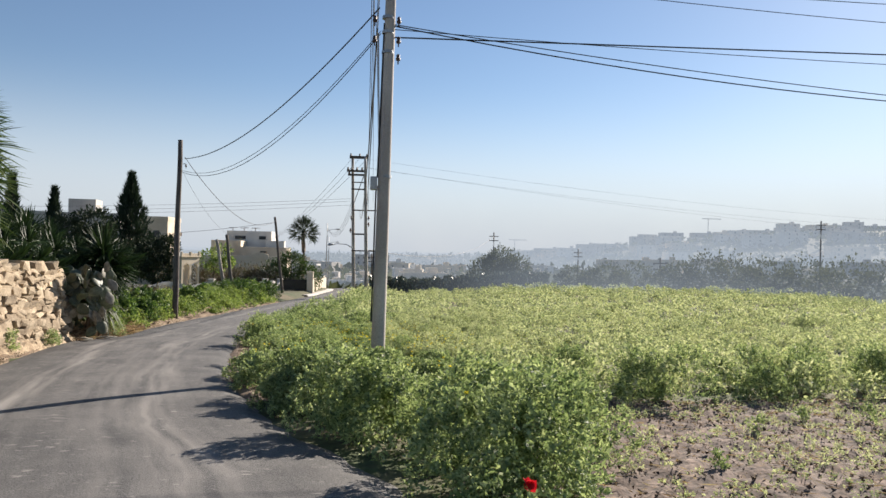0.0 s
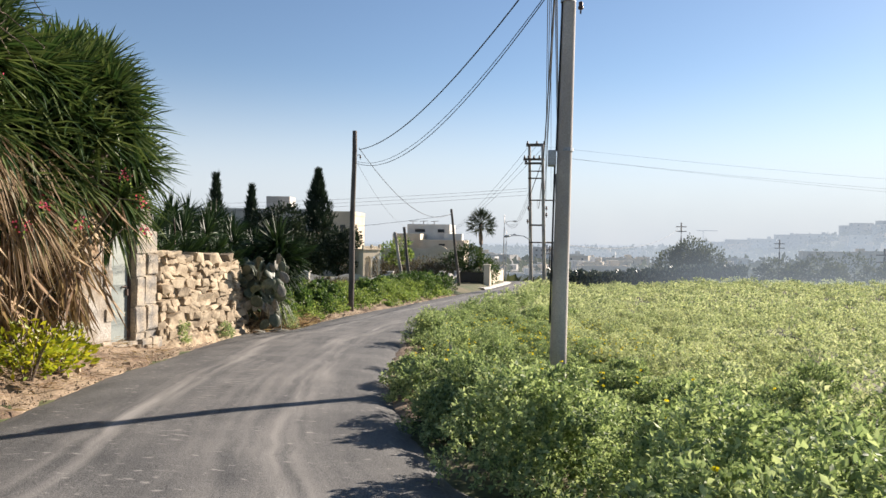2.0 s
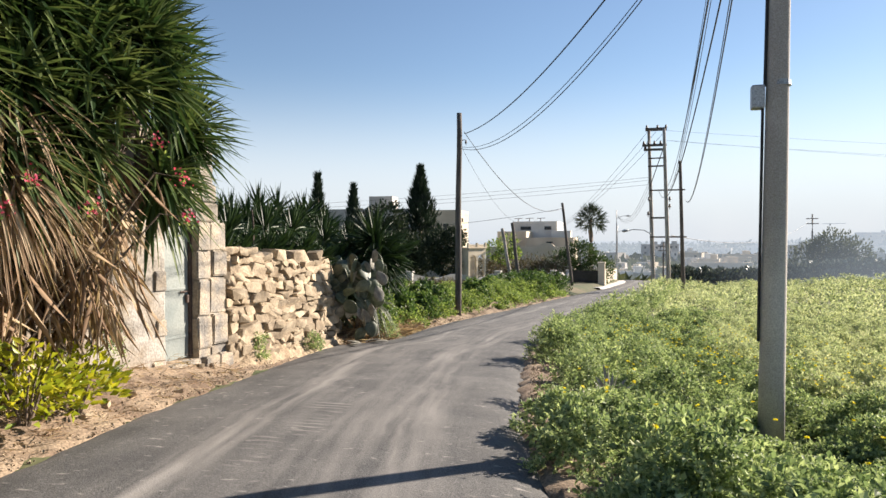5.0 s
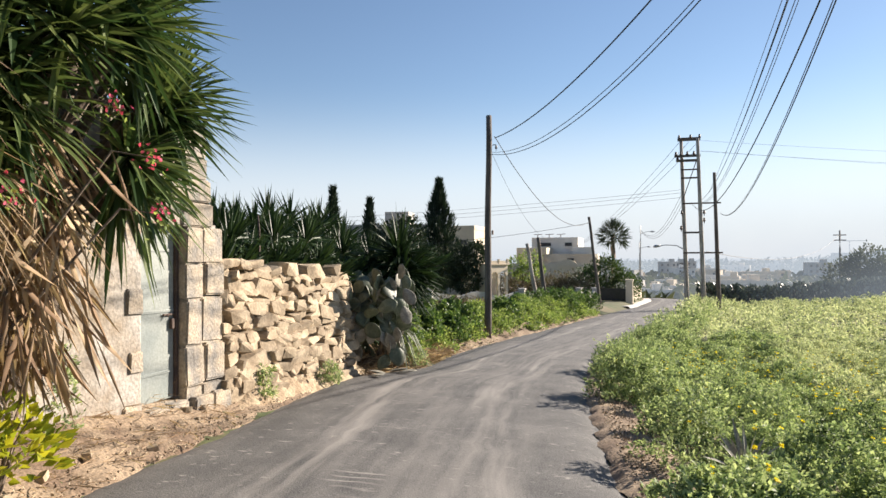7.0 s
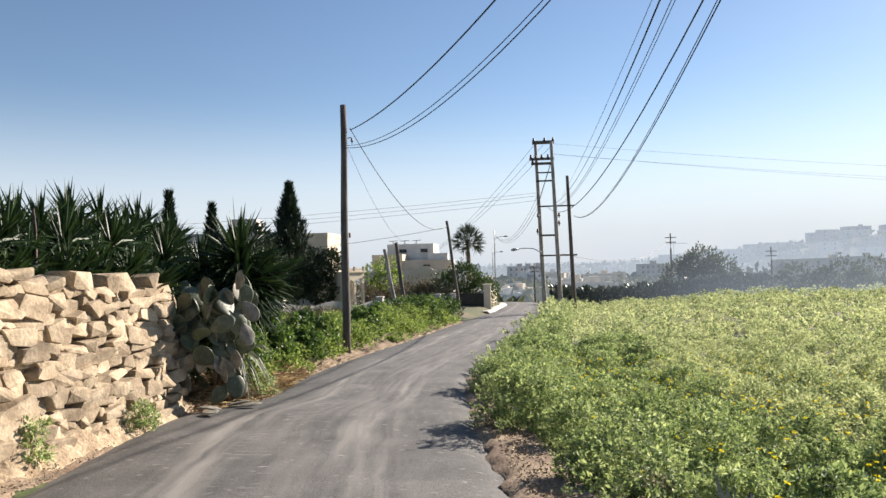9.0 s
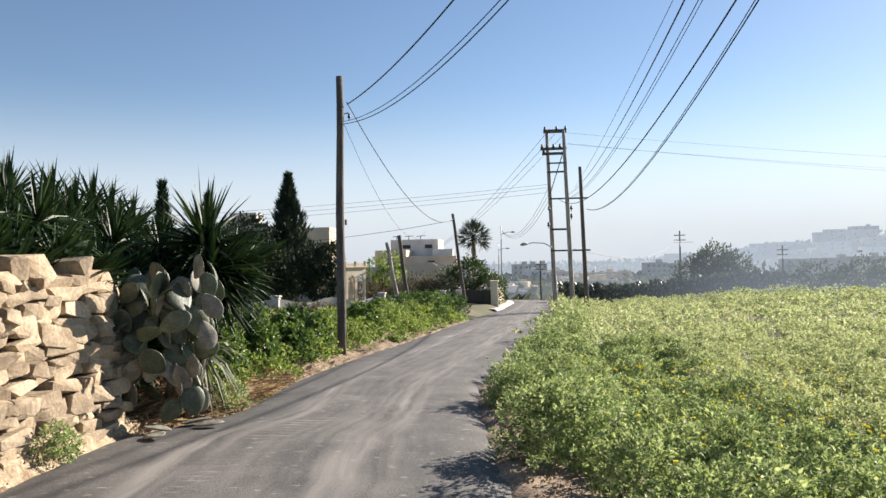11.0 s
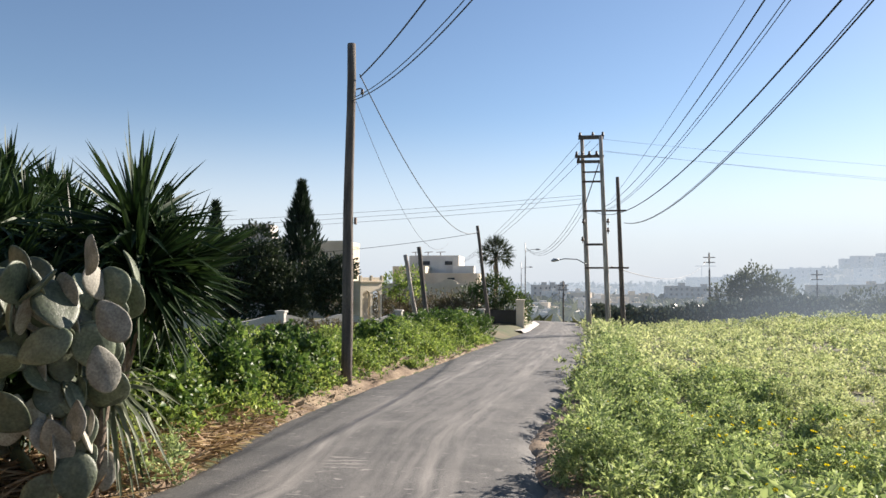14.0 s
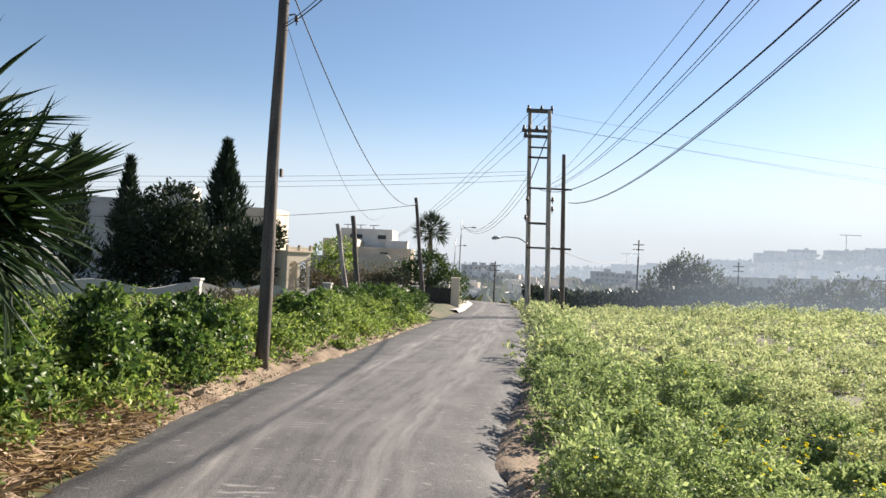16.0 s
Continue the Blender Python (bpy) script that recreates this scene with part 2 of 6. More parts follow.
def thing(name, place, label, category, group="", kind=""):
    ob = new(name)
    ob.location = place
    ob.empty_display_size = 0.2
    return tagged(ob, label, category, group, kind)


def box(bm, lo, hi, bevel=0.0):
    made = bmesh.ops.create_cube(bm, size=1.0)["verts"]
    for v in made:
        v.co = Vector([lo[i] + (v.co[i] + 0.5) * (hi[i] - lo[i]) for i in range(3)])
    if bevel:
        edges = list({e for v in made for e in v.link_edges})
        bmesh.ops.bevel(bm, geom=edges, offset=bevel, segments=2, affect="EDGES", profile=0.6)
    return made


def tube(bm, points, radii, sides=10, caps=True):
    """A round limb through points, with a radius at each."""
    rings = []
    for i, p in enumerate(points):
        a, b = Vector(points[max(0, i - 1)]), Vector(points[min(len(points) - 1, i + 1)])
        q = (b - a).normalized().to_track_quat("Z", "Y")
        rings.append([bm.verts.new(Vector(p) + q @ Vector((radii[i] * math.cos(k * math.tau / sides), radii[i] * math.sin(k * math.tau / sides), 0))) for k in range(sides)])
    for r, s in zip(rings, rings[1:]):
        for k in range(sides):
            bm.faces.new((r[k], r[(k + 1) % sides], s[(k + 1) % sides], s[k]))
    if caps:
        bm.faces.new(rings[0][::-1])
        bm.faces.new(rings[-1])


def leaf_mesh(name, P, D, L, W, material, rng, fold=0.25, droop=0.0, facing=None):
    """Many small folded leaves at P, growing along D, of length L and width W."""
    n = len(P)
    D = D / np.maximum(np.linalg.norm(D, axis=1, keepdims=True), 1e-6)
    side = np.cross(D, rng.normal(size=(n, 3)) if facing is None else facing + rng.normal(0, 0.45, (n, 3)))
    side /= np.maximum(np.linalg.norm(side, axis=1, keepdims=True), 1e-6)
    up = np.cross(side, D)
    L, W = np.asarray(L).reshape(-1, 1) * np.ones((n, 1)), np.asarray(W).reshape(-1, 1) * np.ones((n, 1))
    V = np.empty((n, 4, 3), np.float32)
    V[:, 0] = P
    V[:, 1] = P + D * L * 0.5 + side * W * 0.5 + up * W * fold
    V[:, 2] = P + D * L - up * L * droop
    V[:, 3] = P + D * L * 0.5 - side * W * 0.5 + up * W * fold
    base = np.arange(n)[:, None] * 4
    T = np.concatenate((base + [[0, 1, 2]], base + [[0, 2, 3]]), axis=1).reshape(-1, 3)
    me = bpy.data.meshes.new(name)
    me.vertices.add(n * 4)
    me.vertices.foreach_set("co", V.reshape(-1))
    me.loops.add(len(T) * 3)
    me.loops.foreach_set("vertex_index", T.reshape(-1).astype(np.int32))
    me.polygons.add(len(T))
    me.polygons.foreach_set("loop_start", np.arange(0, len(T) * 3, 3, dtype=np.int32))
    me.polygons.foreach_set("loop_total", np.full(len(T), 3, np.int32))
    me.materials.append(material)
    me.update(calc_edges=True)
    me.validate()
    return me


# ---- the lie of the land ----
def road_z(y):
    return np.interp(y, [-30, 0, 26, 54, 80, 130, 220], [1.4, 0, -1.4, -2.3, -3.2, -6, -12])


LEFT_Y = [-14, 0, 5, 7.8, 8.9, 10.2, 11.3, 12.3, 14.2, 15.7, 17.5, 19.2, 19.9, 20.4, 20.9, 21.8, 22.8, 23.7, 25.5, 27.6, 29, 31.2, 33.5, 38.7, 44, 52, 60, 76, 95, 140]
LEFT_X = [-2.5, -4.2, -5.0, -5.58, -5.93, -6.25, -6.52, -6.82, -7.08, -7.41, -7.72, -7.98, -8.05, -7.75, -7.47, -7.23, -7.34, -7.44, -7.62, -7.55, -7.4, -7.26, -6.85, -6.4, -5.85, -5.0, -4.1, -3.2, -3.3, -6]
RIGHT_Y = [-14, -3, 2, 5.4, 7.1, 8.3, 11.5, 13.6, 15.7, 18.5, 22, 25, 29, 33, 44, 56, 66, 77, 95, 140]
RIGHT_X = [10, 4.6, 2.2, 0.57, -0.18, -0.87, -1.86, -2.4, -2.75, -3.15, -3.55, -3.7, -3.06, -2.6, -1.5, -0.6, -0.1, 0.45, 0.6, -2]


def smooth_edge(y, ys, xs):
    return (np.interp(y - 0.4, ys, xs) + np.interp(y, ys, xs) + np.interp(y + 0.4, ys, xs)) / 3


def left_edge(y):
    return smooth_edge(y, LEFT_Y, LEFT_X)


def right_edge(y):
    return smooth_edge(y, RIGHT_Y, RIGHT_X)


def ramp01(v, a, b):
    u = np.clip((v - a) / (b - a), 0, 1)
    return u * u * (3 - 2 * u)


def land(x, y):
    """Height of the open ground."""
    x, y = np.asarray(x, float), np.asarray(y, float)
    z = road_z(y) - 0.10
    left = ramp01(left_edge(y) - x, -0.1, 1.2)
    z = z + left * 0.38
    right = ramp01(x - right_edge(y), 0.1, 2.5)
    z = z - right * 0.22
    far = np.hypot(x, y)
    az = np.degrees(np.arctan2(x, y))
    z = z + 0.8 * ramp01(far, 34, 76) * ramp01(az, 4, 15) * (1 - ramp01(az, 29, 44))
    flat = -13 - 8 * ramp01(far, 200, 1500)
    z = z + (flat - z) * ramp01(far, 78, 200)
    rise = np.interp(az, [-60, -6, 6, 14, 18.5, 25, 35, 45, 70, 100], [2, -7, -6, -2, 5, 16, 27, 30, 27, 10])
    z = z + (rise - z) * ramp01(far, 330, 760) * (1 - ramp01(far, 900, 1500))
    return z


def axis(fine_lo, fine_hi, step, lo, hi):
    out = list(np.arange(fine_lo, fine_hi + 1e-6, step))
    s, v = step, fine_hi
    while v < hi:
        s *= 1.16
        v += s
        out.append(v)
    s, v = step, fine_lo
    while v > lo:
        s *= 1.16
        v -= s
        out.insert(0, v)
    return np.array(out)


def sheet(name, xs, ys, height, material):
    X, Y = np.meshgrid(xs, ys)
    Z = height(X, Y)
    nx, ny = len(xs), len(ys)
    verts = np.stack((X, Y, Z), -1).reshape(-1, 3)
    i = np.arange(nx * ny).reshape(ny, nx)
    faces = np.stack((i[:-1, :-1], i[:-1, 1:], i[1:, 1:], i[1:, :-1]), -1).reshape(-1, 4)
    return mesh_of(name, verts.tolist(), faces.tolist(), material, True)


def rough(x, y, size=1.0, seed=0):
    """Smooth uneven height in about -1 to 1."""
    x, y = np.asarray(x) / size + seed * 17.3, np.asarray(y) / size + seed * 9.1
    return (np.sin(x * 2.1 + 1.7 * np.sin(y * 1.3)) * np.sin(y * 2.3 + 1.1 * np.sin(x * 1.7)) + 0.5 * np.sin(x * 5.3 + 2 * np.sin(y * 4.1)) * np.sin(y * 4.7 + seed)) / 1.5


ground = tagged(new("ground", sheet("ground", axis(-14, 14, 0.4, -4200, 4200), axis(-6, 50, 0.4, -900, 4600), lambda x, y: land(x, y) + 0.03 * rough(x, y, 0.7), EARTH)), "green and brown earth of fields and valley", "ground", kind="structure")

# road: a strip with an uneven, crumbled edge
rows_y = np.arange(-14, 140, 0.35)
verts, faces, uvs = [], [], []
ACROSS = 15
for i, y in enumerate(rows_y):
    xl, xr = left_edge(y) + 0.06 * rough(y, 0, 0.5, 3), right_edge(y) + 0.07 * rough(y, 1, 0.4, 5)
    for k in range(ACROSS):
        u = k / (ACROSS - 1)
        x = xl + (xr - xl) * u
        z = road_z(y) + 0.05 * (1 - (2 * u - 1) ** 2) - 0.02 + 0.008 * rough(x, y, 0.8, 2)
        if k in (0, ACROSS - 1):
            z -= 0.09
        verts.append((x, y, z))
        uvs.append((u, y))
for i in range(len(rows_y) - 1):
    for k in range(ACROSS - 1):
        a = i * ACROSS + k
        faces.append((a, a + 1, a + ACROSS + 1, a + ACROSS))
road_me = mesh_of("road", verts, faces, ASPHALT, True)
layer = road_me.uv_layers.new(name="UVMap")
for loop in road_me.loops:
    layer.data[loop.index].uv = uvs[loop.vertex_index]
road = tagged(new("road", road_me), "patched dark asphalt lane with dusty wheel tracks", "road", kind="structure")


def strip(name, ys, inner, outer, across, height, material, label):
    verts, faces = [], []
    for y in ys:
        a, b = inner(y), outer(y)
        for k in range(across):
            x = a + (b - a) * k / (across - 1)
            verts.append((x, y, height(x, y, k / (across - 1))))
    for i in range(len(ys) - 1):
        for k in range(across - 1):
            a = i * across + k
            faces.append((a, a + 1, a + across + 1, a + across))
    me = mesh_of(name, verts, faces, material, True)
    return tagged(new(name, me), label, "ground", kind="structure")


def verge_height(x, y, u):
    return float(land(x, y)) + 0.045 + 0.05 * float(rough(x, y, 0.25, 4)) + 0.025 * float(rough(x, y, 0.09, 6)) - 0.07 * (u < 0.01) - 0.12 * (u > 0.99) - 0.2 * (y < 3.05 or y > 47.8)


strip("dirt_verge", np.arange(3, 48, 0.12), lambda y: left_edge(y) + 0.12 - 0.1 * float(rough(y, 3, 0.6, 8)), lambda y: left_edge(y) - 1.5, 16, verge_height, DIRT, "dry stony dirt verge littered with straw")
strip("gravel_shoulder", np.arange(10, 32, 0.12), lambda y: right_edge(y) - 0.1 + 0.08 * float(rough(y, 3, 0.5, 9)), lambda y: right_edge(y) + 0.75, 9, lambda x, y, u: float(land(x, y)) + 0.07 + 0.03 * float(rough(x, y, 0.15, 5)) - 0.05 * (u < 0.01) - 0.15 * (u > 0.99), DIRT, "crumbling gravel shoulder beside the lane")
strip("soil_patch", np.arange(3.0, 11.4, 0.1), lambda y: max(right_edge(y) + 1.0, 1.2), lambda y: 16.0, 120, lambda x, y, u: float(land(x, y)) + 0.07 + 0.06 * float(rough(x, y, 0.3, 2)) + 0.045 * float(rough(x, y, 0.11, 7)) - 0.25 * (u < 0.01 or u > 0.99 or y < 3.05 or y > 11.25), SOIL, "bare ploughed brown soil with seedlings")


# ---- poles and wires ----
def pole(name, base, top, r0, r1, material, label, category="utility pole", sides=12, bend=0.012):
    ob = thing(name, base, label, category)
    b, t = Vector((0, 0, 0)), Vector(top) - Vector(base)
    bm = bmesh.new()
    n = 10
    tube(bm, [b.lerp(t, i / n) + Vector((bend * math.sin(i * 0.9), bend * math.cos(i * 0.7), 0)) * (0 < i < n) for i in range(n + 1)], [r0 + (r1 - r0) * i / n for i in range(n + 1)], sides)
    part("shaft", bm, material, ob, smooth=True)
    return ob


def insulator(parent, p, s=1.0):
    bm = bmesh.new()
    tube(bm, [Vector(p) + Vector((0, 0, z * s)) for z in (-0.06, 0, 0.01, 0.05, 0.06, 0.11, 0.13)], [0.012 * s, 0.012 * s, 0.04 * s, 0.045 * s, 0.03 * s, 0.035 * s, 0.012 * s], 8)
    return part("insulator", bm, CERAMIC, parent, "brown ceramic insulator", True)


def cable(a, b, sag, r=0.011, label="thin black overhead cable sagging between utility poles", group="overhead cables"):
    cu = bpy.data.curves.new("overhead_cable", "CURVE")
    cu.dimensions, cu.bevel_depth, cu.bevel_resolution = "3D", r, 1
    sp = cu.splines.new("POLY")
    n = 28
    sp.points.add(n)
    for i in range(n + 1):
        u = i / n
        p = Vector(a).lerp(Vector(b), u)
        sp.points[i].co = (p.x, p.y, p.z - 4 * sag * u * (1 - u), 1)
    cu.materials.append(CABLE)
    return tagged(new("overhead_cable", cu), label, "cable", group)


CP = Vector((0.36, 14.0, 0))
conc = pole("concrete_pole", (CP.x, CP.y, -1.05), (CP.x + 0.12, CP.y, 7.4), 0.145, 0.10, CONCRETE, "tall grey concrete utility pole standing in weeds", bend=0.0)
bm = bmesh.new()
box(bm, (-0.22, -0.08, 3.85), (-0.08, 0.08, 4.12), 0.02)
part("junction_box", bm, STEEL, conc, "small grey metal junction box")
for z in (4.1, 6.6, 7.0, 7.3):
    bm = bmesh.new()
    tube(bm, [(0.075, 0, z), (0.075, 0, z + 0.06)], [0.128, 0.124], 14)
    part("band", bm, STEEL, conc, "steel strap")
for z, dx in ((7.2, -0.2), (7.2, 0.28), (6.8, -0.2), (6.8, 0.28), (6.45, 0.28)):
    insulator(conc, (dx, -0.06, z), 1.1)
bm = bmesh.new()
tube(bm, [(-0.14, -0.03, 1.2), (-0.10, -0.03, 3.9)], [0.018, 0.018], 6)
tube(bm, [(-0.08, -0.03, 4.1), (-0.01, -0.03, 7.2)], [0.018, 0.018], 6)
part("riser_cable", bm, CABLE, conc)

P1B, P1T = Vector((-7.68, 30.0, -1.6)), Vector((-7.74, 30.5, 6.03))
pole1 = pole("timber_pole", P1B, P1T, 0.125, 0.095, TIMBER, "dark weathered timber utility pole among verge weeds")
bm = bmesh.new()
tube(bm, [(0, 0.6, 6.62), (0.14, 0.6, 6.65), (0.17, 0.6, 6.60), (0.17, 0.6, 6.5)], [0.015, 0.015, 0.015, 0.015], 6)
part("hook", bm, DARK_STEEL, pole1)
insulator(pole1, (0.17, 0.6, 6.5))
bm = bmesh.new()
box(bm, (0.08, 0.26, 3.55), (0.13, 0.36, 3.7), 0.012)
part("clamp", bm, DARK_STEEL, pole1, "small metal clamp")
pole("timber_pole", (-8.75, 49.0, -1.9), (-9.23, 49.0, 2.34), 0.13, 0.10, TIMBER, "leaning dark brown timber pole beside a garden wall")
pole("timber_pole", (-9.45, 50.2, -1.9), (-10.13, 50.2, 2.0), 0.12, 0.10, PALE_TIMBER, "leaning bleached timber pole beside a garden wall")
pole4 = pole("timber_pole", (-6.2, 56.5, -2.3), (-6.95, 56.6, 3.94), 0.12, 0.09, TIMBER, "slender dark timber pole beside a driveway gate")

# high-voltage pole frame of three timbers
PY = Vector((-0.3, 55.3, -2.4))
pylon = thing("transmission_pole_frame", PY, "tall frame of three timber power poles with cross-arms", "power pylon")
for name, x0, y0, x1, y1, z1, mt in (("pole_left", -0.25, 0, -0.57, 0.2, 11.3, PALE_TIMBER), ("pole_middle", 0.75, -0.6, 0.42, -0.4, 11.2, PALE_TIMBER), ("pole_right", 1.75, 1.0, 1.54, 1.4, 9.13, TIMBER)):
    bm = bmesh.new()
    tube(bm, [Vector((x0, y0, 0)).lerp(Vector((x1, y1, z1)), i / 8) for i in range(9)], [0.15 - 0.006 * i for i in range(9)], 12)
    part("pole", bm, mt, pylon, "weathered timber pole", True)
for z, xa, xb, h in ((11.05, -0.8, 0.6, 0.22), (10.0, -1.0, 0.6, 0.16), (9.7, -0.9, 0.45, 0.16), (8.6, -0.62, 0.55, 0.10), (6.95, -0.5, 1.8, 0.09), (5.05, -0.45, 0.75, 0.12), (3.75, -0.5, 1.9, 0.10), (9.15, -0.6, 0.5, 0.08)):
    bm = bmesh.new()
    box(bm, (xa, -0.35, z), (xb, -0.22, z + h), 0.01)
    part("cross_arm", bm, DARK_STEEL if h < 0.11 else TIMBER, pylon)
bm = bmesh.new()
tube(bm, [(-0.5, -0.3, 7.2), (0.4, -0.3, 9.9)], [0.03, 0.03], 6)
part("brace", bm, DARK_STEEL, pylon)
for x, z in ((-0.9, 10.12), (-0.6, 10.12), (-0.2, 10.12), (0.2, 10.12), (0.5, 9.85), (-0.8, 9.85), (-0.7, 11.2), (0.0, 11.2), (0.55, 11.2), (-0.55, 6.3), (0.8, 6.3), (0.8, 5.8), (-0.6, 5.3)):
    insulator(pylon, (x, -0.3, z), 2.0)
bm = bmesh.new()
tube(bm, [(-0.4, -0.2, 4.0), (-0.9, -0.2, 4.28), (-1.6, -0.2, 4.32), (-1.95, -0.2, 4.25)], [0.03, 0.03, 0.028, 0.028], 8)
arm = part("lamp_arm", bm, STEEL, pylon, "curved street lamp arm", True)
bm = bmesh.new()
tube(bm, [(-2.35, -0.2, 4.2), (-2.2, -0.2, 4.24), (-1.9, -0.2, 4.26)], [0.05, 0.11, 0.05], 10)
part("lamp_head", bm, STEEL, arm, "grey street lamp head", True)

# cables
top = Vector((CP.x + 0.08, CP.y, 0))
for xa, za, xb, zb, sag, r in ((0.13, 7.18, 0.84, 5.35, 0.38, 0.008), (0.24, 7.64, 0.30, 4.89, 1.33, 0.010), (0.27, 7.62, 0.27, 4.86, 1.31, 0.010), (0.09, 6.74, 0.42, 4.75, 1.25, 0.009), (0.13, 6.70, 0.46, 4.70, 1.27, 0.008), (0.22, 6.07, -0.22, 4.75, 2.01, 0.015), (0.24, 5.98, 1.57, 4.01, 1.57, 0.013), (0.21, 6.02, 1.56, 4.03, 1.57, 0.009)):
    cable((xa, CP.y + 0.1, za), (xb, 56.4, zb), sag, r)
cable((0.25, CP.y, 6.47), (-7.5, 30.35, 5.23), 0.72, 0.015)
cable((0.28, CP.y, 5.95), (-7.69, 30.35, 4.70), 1.15, 0.010)
cable((0.28, CP.y, 6.0), (-7.67, 30.35, 4.76), 1.08, 0.008)
for za, e, sag, r in ((5.89, (30.4, 16, 7.2), 0.0, 0.015), (6.12, (30.4, 16, 6.5), 1.0, 0.013), (6.05, (30.4, 16, 6.97), 0.25, 0.008), (6.15, (30.4, 16, 5.62), 0.52, 0.010), (7.3, (30.4, 16, 7.85), 0.4, 0.008), (7.35, (30.4, 15, 8.5), 0.4, 0.008)):
    cable((top.x + 0.1, CP.y, za), e, sag, r)
cable((-7.52, 30.4, 5.3), (-6.9, 56.5, 3.6), 1.28, 0.014)
cable((-7.6, 30.4, 4.7), (-8.6, 56.0, 2.9), 1.5, 0.006)
for i, (za, e, sag) in enumerate(((5.5, (-70, 52, 4.6), 1.2), (5.3, (-70, 52, 4.3), 1.3), (5.0, (-70, 52, 3.8), 1.2))):
    cable((-0.9, 55.1, za), e, sag, 0.009)
cable((-6.9, 56.4, 3.5), (-34, 46, 2.3), 1.0, 0.014)
for i in range(3):
    cable((-0.9 + 0.5 * i, 55.1, 8.7 - 0.1 * i), (-16, 110, 1.5), 1.0, 0.012)
    cable((-0.5 + 0.4 * i, 55.1, 8.75 - 0.75 * (i > 0)), (95, 75, 6.2 - 0.9 * i), 1.5, 0.006)
cable((0.6, 54.8, 1.5), (27.75, 144.4, 4.8), 2.0, 0.02)
for i in range(3):
    cable((-4.4, 89.7, 4.2), (-0.8, 55.1, 4.6 + 0.4 * i), 1.6, 0.012)


# ---- plants ----
rng = np.random.default_rng(7)


def herbs(name, C, H, R, sprigs, per, size, material, label, category="plants", lean=0.5, narrow=0.4):
    """Bushy herbs at C (x, y, ground z) of height H and radius R: domes of sprigs, each a tuft of small leaves."""
    n = len(C)
    i = np.repeat(np.arange(n), sprigs)
    m = len(i)
    a = rng.uniform(0, math.tau, m)
    u = rng.uniform(0, 1, m) ** 0.5
    wob = 1 + 0.22 * np.sin(a * 3 + C[i, 0] * 7) * u + 0.14 * np.sin(a * 5 + C[i, 1] * 5)
    rr = R[i] * u * wob
    z = H[i] * np.sqrt(1 - 0.93 * u ** 2.2) * (1 + 0.16 * np.sin(a * 4 + C[i, 1] * 9) * u) * rng.uniform(0.84, 1.08, m)
    z = np.where(rng.uniform(size=m) < 0.12 + 0.5 * (u > 0.72), z * rng.uniform(0.25, 0.98, m), z)
    tip = np.stack((C[i, 0] + rr * np.cos(a), C[i, 1] + rr * np.sin(a), C[i, 2] + z), -1)
    way = np.stack((np.cos(a) * u, np.sin(a) * u, lean + 0 * a), -1) + rng.normal(0, 0.25, (m, 3))
    way /= np.linalg.norm(way, axis=1, keepdims=True)
    j = np.repeat(np.arange(m), per)
    k = len(j)
    back = rng.uniform(0, 1, (k, 1)) ** 1.5
    P = tip[j] - way[j] * back * size * 2.2 + rng.normal(0, size * 0.25, (k, 3))
    D = way[j] * (1.2 - back) + rng.normal(0, 0.62, (k, 3))
    L = size * rng.uniform(0.6, 1.45, k)
    out = np.stack((np.cos(a) * u, np.sin(a) * u, 1.05 - 0.6 * u), -1)
    me = leaf_mesh(name, P, D, L, L * narrow * rng.uniform(0.7, 1.3, k), material, rng, 0.2, 0.12, out[j])
    return tagged(new(name, me), label, category, kind="stuff")


def mounds(x, y, size, seed=0):
    """Rounded clumps with sharp gaps between them, 0 to 1."""
    x, y = np.asarray(x) / size, np.asarray(y) / size
    best = np.full(x.shape, 9.0)
    ix, iy = np.floor(x), np.floor(y)
    for dx in (-1, 0, 1):
        for dy in (-1, 0, 1):
            cx, cy = ix + dx, iy + dy
            h = np.sin(cx * 127.1 + cy * 311.7 + seed) * 43758.5453
            k = np.sin(cx * 269.5 + cy * 183.3 + seed) * 43758.5453
            best = np.minimum(best, np.hypot(cx + h - np.floor(h) - x, cy + k - np.floor(k) - y))
    return np.clip(1.05 - best ** 2 * 2.7, 0, 1)


def scatter(x0, x1, y0, y1, step, keep):
    X, Y = np.meshgrid(np.arange(x0, x1, step), np.arange(y0, y1, step))
    X, Y = X.ravel() + rng.uniform(-0.6, 0.6, X.size) * step, Y.ravel() + rng.uniform(-0.6, 0.6, Y.size) * step
    ok = keep(X, Y)
    X, Y = X[ok], Y[ok]
    return np.stack((X, Y, land(X, Y)), -1)


def bare(X, Y):
    return (X > 2.0 + (Y - 5.9) * 0.30 + 0.2 * rough(Y, 0, 0.7)) & (Y < 10.9 + 0.35 * rough(X, 2, 0.9)) & (Y > 3.9 + 0.3 * rough(X, 5, 0.6))


def edge_gap(Y):
    return 0.26 + 0.34 * ramp01(Y, 13.6, 15) * (1 - ramp01(Y, 17, 19.5)) + 0.10 * rough(Y, 4, 0.5)


def near_strip(X, Y):
    d = X - right_edge(Y)
    return (d > edge_gap(Y)) & (d < 4.2) & ~bare(X, Y) & ~((Y < 5.2) & (X > 1.25 + 0.25 * (Y - 4)))


def bushes(C, low, high, size):
    """Heights and radii of uneven bushes: low ones between taller."""
    t = rng.beta(1.6, 1.5, len(C))
    return low + (high - low) * t, size * (0.65 + 0.75 * t) * rng.uniform(0.85, 1.15, len(C))


